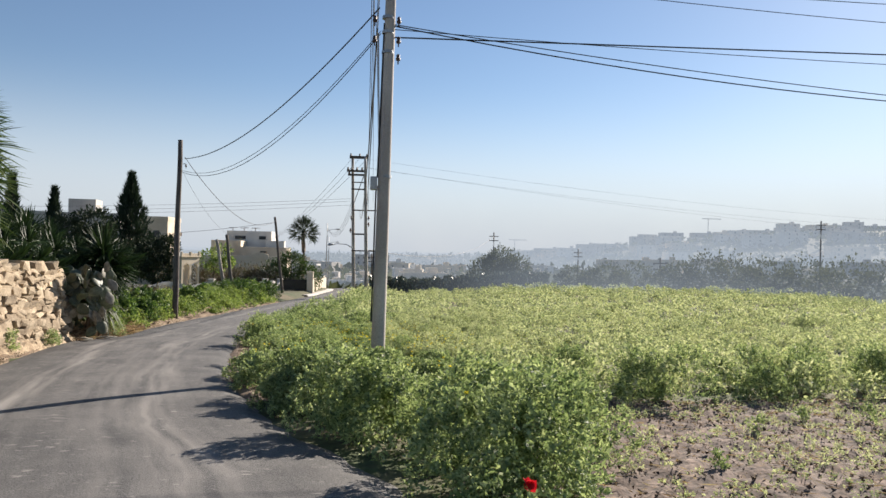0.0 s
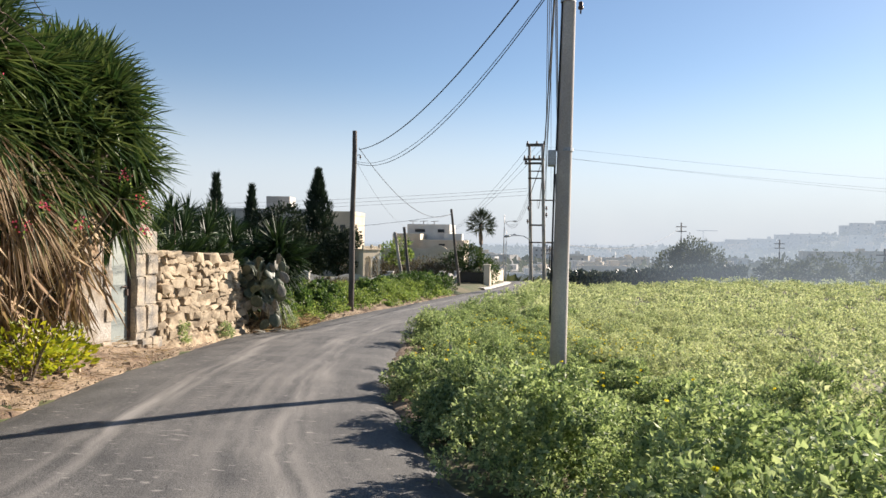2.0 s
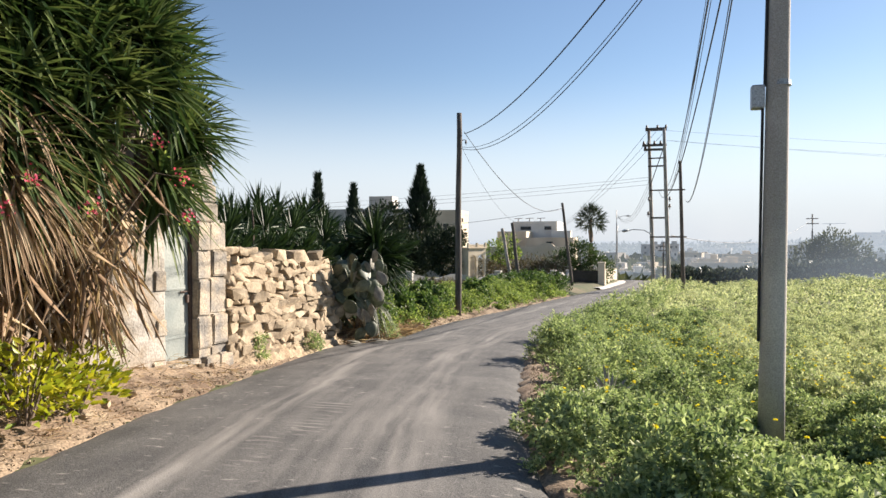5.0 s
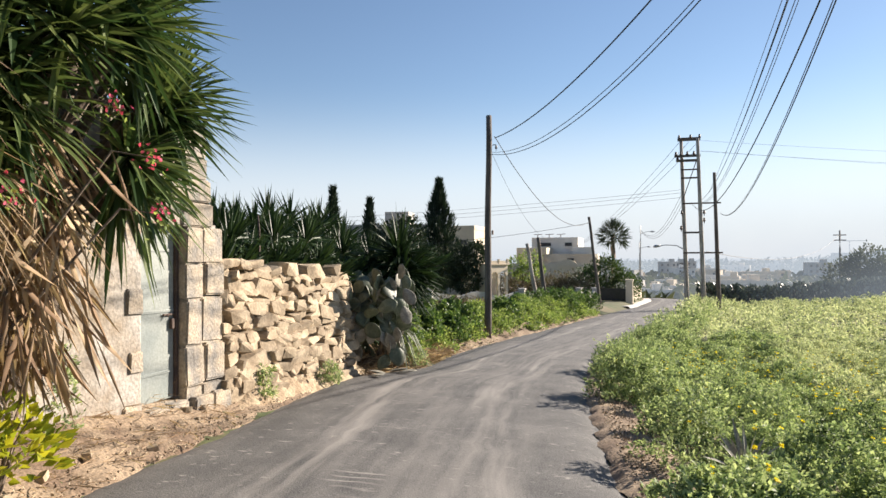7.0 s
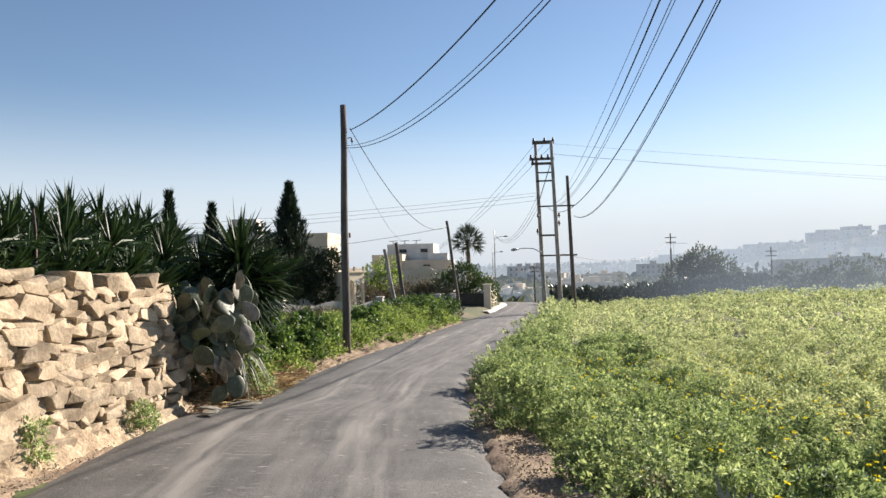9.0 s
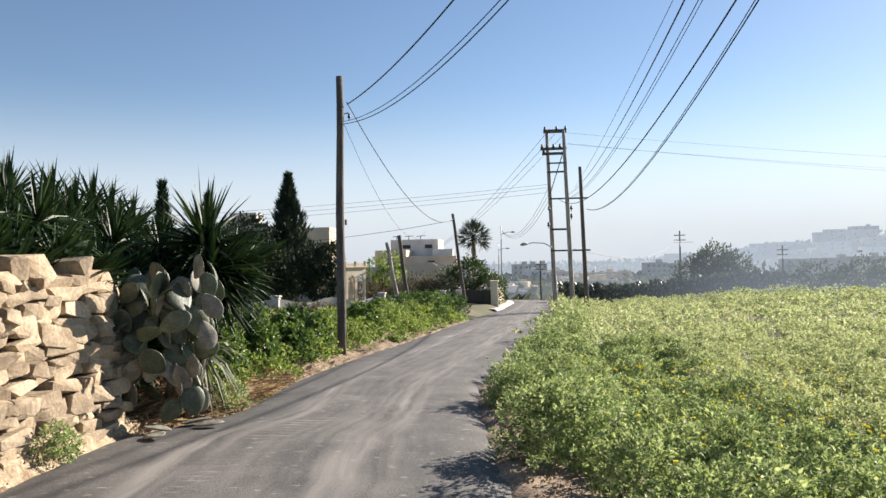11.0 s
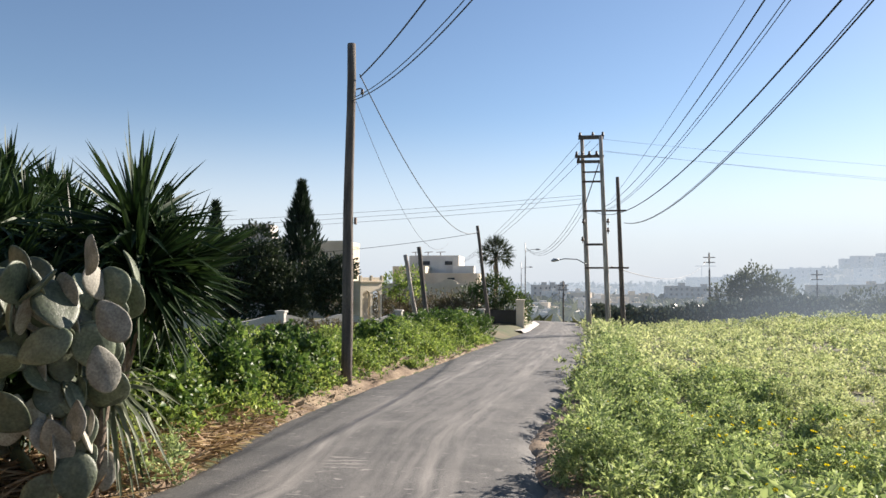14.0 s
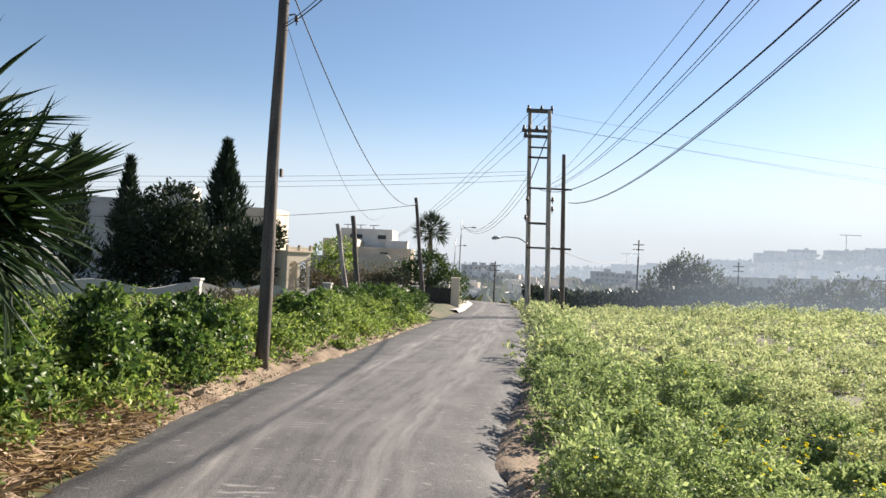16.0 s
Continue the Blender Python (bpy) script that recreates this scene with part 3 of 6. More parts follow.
def clear(C):
    """Low growth round the foot of the concrete pole."""
    return 1 - 0.75 * np.exp(-((C[:, 0] - 0.1) ** 2 + (C[:, 1] - 12.5) ** 2) / 3.0)


C = scatter(-4, 9, 2.6, 15, 0.74, near_strip)
d = C[:, 0] - right_edge(C[:, 1])
front = (1 - ramp01(C[:, 1], 12.5, 16)) * (1 - ramp01(d, 1.1, 2.0))
first = 1 - ramp01(C[:, 1], 7.8, 9.5)
t = rng.uniform(0, 1, len(C))
H = (0.42 + 0.40 * t + 0.18 * front + 0.20 * first) * (0.78 + 0.22 * ramp01(d, 0.1, 0.6)) * clear(C)
herbs("wild_herbs", C, H, 0.42 + 0.16 * t, 360, 12, 0.045, HERB, "tall bright green crown daisy foliage along the lane", narrow=0.5)
near_plants = C
for y0, y1, step, sprigs, per, size in ((14.8, 25, 0.80, 260, 10, 0.040), (25, 34, 0.9, 140, 9, 0.06)):
    C = scatter(-4, 9, y0, y1, step, near_strip)
    d = C[:, 0] - right_edge(C[:, 1])
    t = rng.uniform(0, 1, len(C))
    herbs("lane_herbs", C, (0.36 + 0.48 * t) * (1 - 0.15 * ramp01(d, 1.8, 3.2)) * clear(C), 0.34 + 0.18 * t, sprigs, per, size, HERB, "green herb bushes along the lane", narrow=0.5)
    near_plants = np.concatenate((near_plants, C))
C = scatter(-4, 9, 2.6, 34, 0.36, near_strip)
herbs("low_herbs", C, 0.06 + 0.12 * rng.uniform(size=len(C)) + 0.2 * (1 - ramp01(C[:, 1], 7.6, 10.8)), rng.uniform(0.15, 0.24, len(C)), 10, 7, 0.05, HERB, "low green herbs between taller bushes", narrow=0.5)


def mid_field(X, Y):
    d = X - right_edge(Y)
    return (d >= 4.0) & ~bare(X, Y) & (Y > 10.6) & (np.hypot(X, Y - 8) < 32) & (X < 1.15 * Y + 3)


def beside_lane(X, Y):
    return mid_field(X, Y) & (X - right_edge(Y) < 8.5) & (Y > 13) & (Y < 31)


C = scatter(-1, 12, 12, 31, 0.84, beside_lane)
t = rng.uniform(0, 1, len(C))
herbs("bushy_field_herbs", C, 0.32 + 0.44 * t, 0.34 + 0.18 * t, 165, 10, 0.046, FIELD_HERB, "bushy yellow-green herbs in the field beside the lane", narrow=0.5)
C = scatter(-1, 12, 12, 31, 0.5, beside_lane)
herbs("low_field_herbs", C, rng.uniform(0.08, 0.2, len(C)), rng.uniform(0.2, 0.3, len(C)), 9, 8, 0.06, FIELD_HERB, "low green herbs under the bushy field plants", narrow=0.5)
C = scatter(-1, 26, 10, 40, 0.92, lambda X, Y: mid_field(X, Y) & ~beside_lane(X, Y))
t = np.clip(rng.uniform(0, 1, len(C)) + 0.3 * rough(C[:, 0], C[:, 1], 2.4), 0, 1.2)
herbs("field_herbs", C, 0.26 + 0.50 * t + 0.30 * (1 - ramp01(C[:, 1], 11.6, 14)), 0.36 + 0.20 * t, 42, 8, 0.078, FIELD_HERB, "sunlit yellow-green field of wild herbs", narrow=0.5)


def far_field(X, Y):
    d = X - right_edge(Y)
    return (d > 0.25) & (np.hypot(X, Y - 8) >= 31) & (Y > 8) & (np.hypot(X, Y) < 76) | (d > 0.2) & (d < 4.5) & (Y > 33.5) & (Y < 74)


C = scatter(-4, 62, 8, 74, 1.25, lambda X, Y: far_field(X, Y) & (X < 1.0 * Y + 4))
t = np.clip(mounds(C[:, 0], C[:, 1], 3.4, 5) * rng.uniform(0.75, 1.2, len(C)) + 0.25 * rough(C[:, 0], C[:, 1], 4.0), 0, 1.2)
herbs("far_field_herbs", C, 0.24 + 0.55 * t + 0.30 * (1 - ramp01(C[:, 0] - right_edge(C[:, 1]), 0.5, 3)) * ramp01(C[:, 1], 34, 42), 0.5 + 0.35 * t, 20, 8, 0.13, FIELD_HERB, "wide green field of wild herbs reaching the hedge", narrow=0.5)

# taller bushes along the lane's far edge and along the bare soil
C = scatter(-4, 9, 19, 66, 0.95, lambda X, Y: (X - right_edge(Y) > 0.35) & (X - right_edge(Y) < 1.5))
t = rng.beta(1.2, 1.2, len(C))
herbs("edge_bushes", C, 0.45 + 0.6 * t, 0.34 + 0.26 * t, 80, 10, 0.062, HERB, "taller green herb bushes lining the lane", narrow=0.4)
C = scatter(2.5, 16, 10.7, 13.2, 1.15, lambda X, Y: mid_field(X, Y))
t = rng.beta(1.2, 1.2, len(C))
herbs("border_bushes", C, 0.55 + 0.45 * t, 0.36 + 0.26 * t, 190, 12, 0.055, HERB, "leafy green bushes bordering the bare soil", narrow=0.4)

# a low leafy plant at the corner of the bare soil
spots = np.array([(1.5, 3.7), (1.75, 3.95), (2.0, 3.85), (1.4, 4.1)])
C = np.concatenate((spots, land(spots[:, 0], spots[:, 1])[:, None] + 0.06), 1)
herbs("corner_herbs", C, rng.uniform(0.22, 0.34, len(C)), rng.uniform(0.2, 0.28, len(C)), 60, 9, 0.06, HERB, "low leafy green herbs at the corner of bare soil", narrow=0.5)

# seedlings on the bare soil
C = scatter(1.5, 15, 4, 11, 0.22, lambda X, Y: bare(X, Y) & (rough(X, Y, 1.3, 4) + rng.normal(0, 0.35, X.size) > -0.15))
C[:, 2] += 0.09
herbs("seedlings", C, rng.uniform(0.03, 0.09, len(C)), rng.uniform(0.06, 0.17, len(C)), 5, 6, 0.036, FIELD_HERB, "small green seedlings scattered on bare soil", lean=0.2)
C = scatter(1.5, 15, 4, 11, 1.5, lambda X, Y: bare(X, Y) & (rng.uniform(0, 1, X.size) < 0.45))
C[:, 2] += 0.08
herbs("soil_weeds", C, rng.uniform(0.12, 0.26, len(C)), rng.uniform(0.1, 0.2, len(C)), 26, 9, 0.045, HERB, "small leafy weeds standing on bare soil")
n = 5000
x, y = rng.uniform(1.3, 15, n), rng.uniform(3.4, 11.2, n)
P = np.stack((x, y, land(x, y) + 0.085 + 0.05 * rough(x, y, 0.3, 2) + 0.02 * rng.uniform(size=n)), -1)
tagged(new("soil_clods", leaf_mesh("soil_clods", P, rng.normal(size=(n, 3)) * (1, 1, 0.5), rng.uniform(0.02, 0.07, n), rng.uniform(0.02, 0.06, n), SOIL, rng, 0.5)), "crumbled brown clods on the ploughed soil", "soil", kind="stuff")
n = 7000
x, y = rng.uniform(1.3, 15, n), rng.uniform(3.4, 11.2, n)
P = np.stack((x, y, land(x, y) + 0.11 + 0.05 * rough(x, y, 0.3, 2)), -1)
D = np.stack((rng.normal(size=n), rng.normal(size=n), rng.normal(0, 0.15, n)), -1)
tagged(new("field_straw", leaf_mesh("field_straw", P, D, rng.uniform(0.05, 0.22, n), rng.uniform(0.006, 0.016, n), STRAW, rng)), "pale dry stalks strewn over the bare soil", "litter", kind="stuff")


def weed_bed(X, Y):
    d = left_edge(Y) - X
    inner = 0.55 - 0.40 * ramp01(Y, 22.5, 25) + 0.12 * rough(Y, 7, 0.6)
    return (d > inner) & (d < 3.2) & (Y > 21.3) & (Y < 47)


C = scatter(-12, -4, 21.5, 47, 0.55, weed_bed)
C[:, 2] += 0.05
d = left_edge(C[:, 1]) - C[:, 0]
H, R = bushes(C, 0.22, 0.95, 0.40)
H = H * (1.0 + 0.3 * rough(C[:, 0], C[:, 1], 1.6))
H = H * (0.5 + 0.5 * ramp01(d, 0.25, 1.0)) * (1 - 0.25 * ramp01(d, 1.6, 2.6))
herbs("verge_weeds", C, H, R, 62, 9, 0.062, WEED, "dense green weeds and nettles on the verge", narrow=0.6)
spots = np.array([(-8.35, 23.6), (-8.75, 24.3), (-8.3, 25.6), (-8.65, 26.3), (-8.15, 27.2), (-8.5, 28.0), (-8.2, 28.9), (-8.7, 29.4), (-9.2, 25.2), (-9.3, 27.4), (-8.0, 33.6), (-8.1, 36.4)])
C = np.concatenate((spots, land(spots[:, 0], spots[:, 1])[:, None]), 1)
herbs("mallow_bushes", C, rng.uniform(0.8, 1.12, len(C)), rng.uniform(0.42, 0.6, len(C)), 170, 10, 0.085, MALLOW, "dark green broad-leaved mallow bushes on the verge", narrow=0.75)
C = scatter(-24, -6, 22, 56, 0.7, lambda X, Y: (left_edge(Y) - X > 3.0) & (X > -9 - (Y - 18) * 0.45))
herbs("rough_grass", C, 0.2 + 0.2 * rng.uniform(size=len(C)), rng.uniform(0.35, 0.6, len(C)), 9, 5, 0.16, WEED, "rough grass of an untended plot", lean=1.0)
C = scatter(-9, -5, 42.5, 50, 0.5, lambda X, Y: (left_edge(Y) - X > 0.5) & (left_edge(Y) - X < 3.4))
herbs("verge_shrubs", C, rng.uniform(0.75, 1.2, len(C)), rng.uniform(0.3, 0.5, len(C)), 45, 9, 0.10, MALLOW, "rounded green shrubs at the bend of the lane")
C = scatter(-18, -9, 26, 46, 1.5, lambda X, Y: (left_edge(Y) - X > 3.0) & (X > -10.5 - (Y - 22) * 0.28) & (rng.uniform(size=X.size) < 0.6))
herbs("dry_clumps", C, rng.uniform(0.35, 0.8, len(C)), rng.uniform(0.35, 0.75, len(C)), 40, 8, 0.16, BRUSH, "dry brown clumps on an untended plot", lean=0.8, narrow=0.22)
# low weeds at the foot of the stone wall
spots = np.array([(-7.72, 16.35), (-7.68, 16.5), (-7.75, 18.6), (-7.72, 18.75), (-7.7, 18.5), (-7.3, 21.5), (-7.15, 21.8), (-7.35, 22.2), (-7.8, 12.9), (-7.5, 12.6)])
C = np.concatenate((spots, land(spots[:, 0], spots[:, 1])[:, None] + 0.08), 1)
herbs("wall_weeds", C, rng.uniform(0.3, 0.5, len(C)) + 0.35 * (C[:, 1] < 14), rng.uniform(0.13, 0.22, len(C)), 30, 10, 0.05, HERB, "leafy weeds at the foot of the stone wall")


def flowers(name, n, pick, label):
    """Small yellow daisies: eight petals each, joined."""
    P, D = [], []
    for _ in range(n):
        x, y, z = pick()
        tilt = Vector((rng.normal(0, 0.35), rng.normal(-0.2, 0.35), 1)).normalized()
        q = tilt.to_track_quat("Z", "Y")
        for k in range(8):
            v = q @ Vector((math.cos(k * math.tau / 8), math.sin(k * math.tau / 8), 0.15))
            P.append((x, y, z))
            D.append(v)
    me = leaf_mesh(name, np.array(P), np.array([tuple(v) for v in D]), 0.023, 0.018, PETAL, rng, 0.05)
    return tagged(new(name, me), label, "flowers", kind="stuff")


def strip_flower():
    p = near_plants[rng.integers(len(near_plants))]
    return p[0], p[1], p[2] + rng.uniform(0.5, 0.75) + 0.35 * (1 - float(ramp01(p[1], 8.5, 12.5)))


def band_flower():
    y = rng.uniform(15, 26)
    x = right_edge(y) + rng.uniform(1.5, 6) + 0.4 * rng.normal()
    return x, y, float(land(x, y)) + rng.uniform(0.5, 0.7)


flowers("yellow_daisies", 130, strip_flower, "yellow daisy flowers among the lane-side herbs")
flowers("field_daisies", 300, band_flower, "yellow daisy flowers scattered in the field")


red = thing("red_flower", (1.06, 4.15, float(land(1.06, 4.15))), "single red blossom among lane-side herbs", "flower")
bm = bmesh.new()
tube(bm, [(0, 0, -0.02), (0.02, 0.01, 0.3), (0, 0, 0.52)], [0.006, 0.005, 0.004], 5)
part("stem", bm, HERB, red)
RED = leafy("red_petals", ((0.55, 0.01, 0.02), (0.72, 0.03, 0.05)), 0.5, 0.35)
nl = 26
a = np.arange(nl) * 2.39996
D = np.stack((np.cos(a), np.sin(a), 0.4 + 1.4 * rng.uniform(size=nl)), -1)
part("petals", leaf_mesh("petals", np.tile((0, 0, 0.51), (nl, 1)) + 0.008 * rng.normal(size=(nl, 3)), D, 0.055, 0.045, RED, rng), RED, red)


def blades(name, n, length, width, lo, hi, droop, material, seed, stiff=0.6):
    """A rosette of long pointed blades about +Z: angles lo to hi from the axis."""
    r = np.random.default_rng(seed)
    verts, faces = [], []
    for k in range(n):
        a = k * 2.39996 + r.normal(0, 0.2)
        u = (k + 0.5) / n
        th = radians(lo + (hi - lo) * u ** 0.8 + r.normal(0, 10))
        out = Vector((math.cos(a), math.sin(a), 0))
        d = out * math.sin(th) + Vector((0, 0, math.cos(th)))
        side = out.cross(Vector((0, 0, 1))).normalized()
        side = (side + 0.35 * Vector(r.normal(0, 1, 3))).normalized()
        L, W = length * r.uniform(0.7, 1.12), width * r.uniform(0.8, 1.2)
        nor = side.cross(d).normalized()
        b = len(verts)
        for s, w in ((0.04, 0.55), (0.35, 1.0), (0.7, 0.75)):
            p = d * (L * s) + Vector((0, 0, -droop * L * s ** (1 + stiff) * math.sin(th)))
            verts += [p - side * W * w / 2 + nor * W * 0.14, p, p + side * W * w / 2 + nor * W * 0.14]
        verts.append(d * L + Vector((0, 0, -droop * L * math.sin(th))))
        for s in (0, 3):
            faces += [(b + s, b + s + 1, b + s + 4, b + s + 3), (b + s + 1, b + s + 2, b + s + 5, b + s + 4)]
        faces += [(b + 6, b + 7, b + 9), (b + 7, b + 8, b + 9)]
    return mesh_of(name, [tuple(v) for v in verts], faces, material)


HEADS = [blades("leaf_rosette", 110, 0.84, 0.058, 3, 125, 0.28 + 0.12 * i, YUCCA, 20 + i) for i in range(5)]
BIG_HEAD = [blades("leaf_rosette", 190, 1.15, 0.062, 2, 118, 0.30, YUCCA, 40 + i) for i in range(2)]


def aim(p, d, s, spin):
    q = Vector(d).normalized().to_track_quat("Z", "Y")
    return Matrix.LocRotScale(Vector(p), q, (s, s, s)) @ Matrix.Rotation(spin, 4, "Z")


def drooping(name, n, length, width, tilt, lo, hi, pull, material, seed):
    """A rosette of blades about an axis that leans out over +X, raised by tilt; each blade bends down under its weight."""
    r = np.random.default_rng(seed)
    lean = Matrix.Rotation(radians(90 - tilt), 3, "Y")
    verts, faces = [], []
    for k in range(n):
        a = k * 2.39996 + r.normal(0, 0.15)
        th = radians(lo + (hi - lo) * ((k + 0.5) / n) ** 0.75 + r.normal(0, 7))
        d = lean @ Vector((math.cos(a) * math.sin(th), math.sin(a) * math.sin(th), math.cos(th)))
        side = d.cross(Vector((0, 0, 1)))
        side = ((side.normalized() if side.length > 0.05 else Vector((0, 1, 0))) + 0.22 * Vector(r.normal(0, 1, 3))).normalized()
        nor = side.cross(d).normalized()
        L, W, g = length * r.uniform(0.72, 1.1), width * r.uniform(0.8, 1.2), pull * r.uniform(0.6, 1.4)
        b = len(verts)
        for q, w in ((0.03, 0.55), (0.35, 1.0), (0.68, 0.75)):
            p = d * (L * q) - Vector((0, 0, g * L * q ** 2.2))
            verts += [p - side * W * w / 2 + nor * W * 0.16, p, p + side * W * w / 2 + nor * W * 0.16]
        verts.append(d * L * 0.97 - Vector((0, 0, g * L)))
        for q in (0, 3):
            faces += [(b + q, b + q + 1, b + q + 4, b + q + 3), (b + q + 1, b + q + 2, b + q + 5, b + q + 4)]
        faces += [(b + 6, b + 7, b + 9), (b + 7, b + 8, b + 9)]
    return mesh_of(name, [tuple(v) for v in verts], faces, material)


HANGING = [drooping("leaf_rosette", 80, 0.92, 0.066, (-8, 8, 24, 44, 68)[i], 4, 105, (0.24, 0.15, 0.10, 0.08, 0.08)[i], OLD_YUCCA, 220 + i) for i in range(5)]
DEAD_FALL = [drooping("dead_skirt", 75, 1.05, 0.036, -62, 5, 48, 0.25, STRAW, 240 + i) for i in range(3)]


def yucca(place, heads, label, meshes=HEADS, group="yuccas"):
    """heads: (offset, direction, size) of each rosette; a limb runs from the foot to each."""
    ob = thing("yucca", place, label, "yucca", group)
    for k, (p, d, s) in enumerate(heads):
        p, d = Vector(p), Vector(d).normalized()
        bm = bmesh.new()
        foot = Vector((p.x * 0.15 - 0.25, p.y * 0.25, -0.1))
        mid = foot.lerp(p, 0.5) + Vector((-0.12 * abs(p.x), 0, 0.2 * p.z))
        tube(bm, [foot, foot.lerp(mid, 0.5), mid, p - d * 0.05, p + d * 0.08], [0.11, 0.09, 0.075, 0.06, 0.03], 7)
        part("limb", bm, BARK, ob, smooth=True)
        h = part("leaf_rosette", meshes[k % len(meshes)], YUCCA, ob)
        h.matrix_local = aim(p, d, s, k * 1.7)
        h["kind"] = "stuff"
    return ob


def old_yucca(place, heads):
    """heads: (offset, azimuth, lift 0 to 4, size, dead leaves below)."""
    ob = thing("yucca", place, "overgrown old yucca with a thick skirt of dead leaves", "yucca", "yuccas")
    for k, (p, az, lift, size, dead) in enumerate(heads):
        bm = bmesh.new()
        foot = Vector((p.x * 0.15 - 0.25, p.y * 0.25, -0.1))
        mid = foot.lerp(p, 0.5) + Vector((-0.12 * abs(p.x), 0, 0.2 * p.z))
        tube(bm, [foot, foot.lerp(mid, 0.5), mid, p], [0.11, 0.09, 0.075, 0.05], 7)
        part("limb", bm, BARK, ob, smooth=True)
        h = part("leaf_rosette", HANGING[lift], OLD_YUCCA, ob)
        h["kind"] = "stuff"
        h.matrix_local = Matrix.LocRotScale(p, Euler((0, 0, az)), (size, size, size))
        if dead:
            h = part("dead_skirt", DEAD_FALL[k % 3], STRAW, ob, "hanging straw-coloured dead leaves")
            h["kind"] = "stuff"
            h.matrix_local = Matrix.LocRotScale(p - Vector((0.12 * math.cos(az), 0.12 * math.sin(az), 0.1)), Euler((0, 0, az)), (size, size, size * rng.uniform(0.9, 1.3)))
    return ob


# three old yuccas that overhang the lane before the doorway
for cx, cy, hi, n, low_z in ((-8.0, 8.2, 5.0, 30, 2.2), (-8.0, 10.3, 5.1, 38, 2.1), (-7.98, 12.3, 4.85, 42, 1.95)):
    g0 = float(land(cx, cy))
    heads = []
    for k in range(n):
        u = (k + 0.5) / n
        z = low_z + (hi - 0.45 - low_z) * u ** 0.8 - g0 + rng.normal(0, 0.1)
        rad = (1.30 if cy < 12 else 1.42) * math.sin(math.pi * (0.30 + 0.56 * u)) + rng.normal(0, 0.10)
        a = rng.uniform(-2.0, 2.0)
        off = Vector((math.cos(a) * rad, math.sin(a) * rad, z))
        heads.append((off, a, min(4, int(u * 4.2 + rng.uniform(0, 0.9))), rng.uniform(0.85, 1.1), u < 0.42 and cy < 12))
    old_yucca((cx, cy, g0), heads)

# row of yuccas behind the stone wall
for k, (x, y, z, s) in enumerate(((-9.3, 15.9, 1.35, 0.95), (-9.5, 16.8, 1.5, 1.0), (-9.2, 17.7, 1.45, 0.95), (-9.6, 18.5, 1.55, 1.0), (-9.3, 19.3, 1.5, 1.0), (-9.1, 20.2, 1.5, 1.0), (-9.5, 21.0, 1.4, 0.95), (-9.0, 21.7, 1.25, 0.9), (-8.7, 22.5, 1.2, 0.9))):
    g0 = float(land(x, y))
    h = z - g0
    heads = [((-0.6, -0.3, h - 0.1), (-0.2, -0.2, 1), s), ((-0.7, 0.3, h - 0.25), (-0.2, 0.3, 1), s), ((0.45, 0.0, h - 0.75), (0.9, 0, 0.6), s), ((0, 0, h), (0.05, -0.05, 1), s), ((0.35, -0.2, h - 0.45), (0.7, -0.3, 0.7), s * 0.95), ((-0.1, 0.4, h - 0.4), (-0.1, 0.8, 0.8), s * 0.9), ((0.3, 0.3, h - 0.85), (0.8, 0.3, 0.5), s * 0.9), ((0.1, -0.4, h - 0.9), (0.4, -0.8, 0.5), s * 0.9)]
    yucca((x, y, g0), heads, "dark green spiky yucca behind the stone wall")
for k, (x, y, z, s) in enumerate(((-10.3, 15.6, 1.6, 1.0), (-10.5, 16.5, 1.75, 1.05), (-10.3, 17.4, 1.7, 1.0), (-10.6, 18.3, 1.8, 1.05), (-10.4, 19.2, 1.7, 1.0), (-10.3, 20.2, 1.75, 1.0), (-10.2, 21.1, 1.65, 1.0), (-9.9, 22.0, 1.5, 1.0), (-9.6, 22.9, 1.4, 1.0), (-8.9, 21.2, 0.7, 1.0), (-9.0, 23.4, 0.9, 0.9), (-11.3, 16.0, 1.75, 1.1), (-11.4, 17.0, 1.9, 1.1), (-11.3, 18.0, 1.85, 1.1), (-11.5, 19.0, 1.95, 1.1), (-11.2, 20.0, 1.85, 1.1), (-11.3, 21.0, 1.85, 1.1), (-11.0, 22.0, 1.9, 1.1), (-10.6, 23.2, 1.8, 1.1), (-10.9, 24.2, 2.0, 1.1), (-10.4, 24.7, 1.7, 1.0), (-11.9, 23.3, 2.2, 1.15), (-12.0, 24.6, 2.2, 1.15), (-11.5, 25.8, 2.0, 1.1))):
    g0 = float(land(x, y))
    h = z - g0
    heads = [((0, 0, h), (0, 0, 1), s), ((0.4, 0.1, h - 0.5), (0.8, 0.1, 0.6), s), ((0.2, -0.45, h - 0.5), (0.4, -0.7, 0.7), s), ((0.1, 0.45, h - 0.55), (0.3, 0.8, 0.6), s), ((0.45, -0.25, h - 1.05), (0.9, -0.2, 0.4), s), ((0.45, 0.3, h - 1.1), (0.9, 0.3, 0.4), s)]
    yucca((x, y, g0), heads, "dark green spiky yucca in a dense thicket")
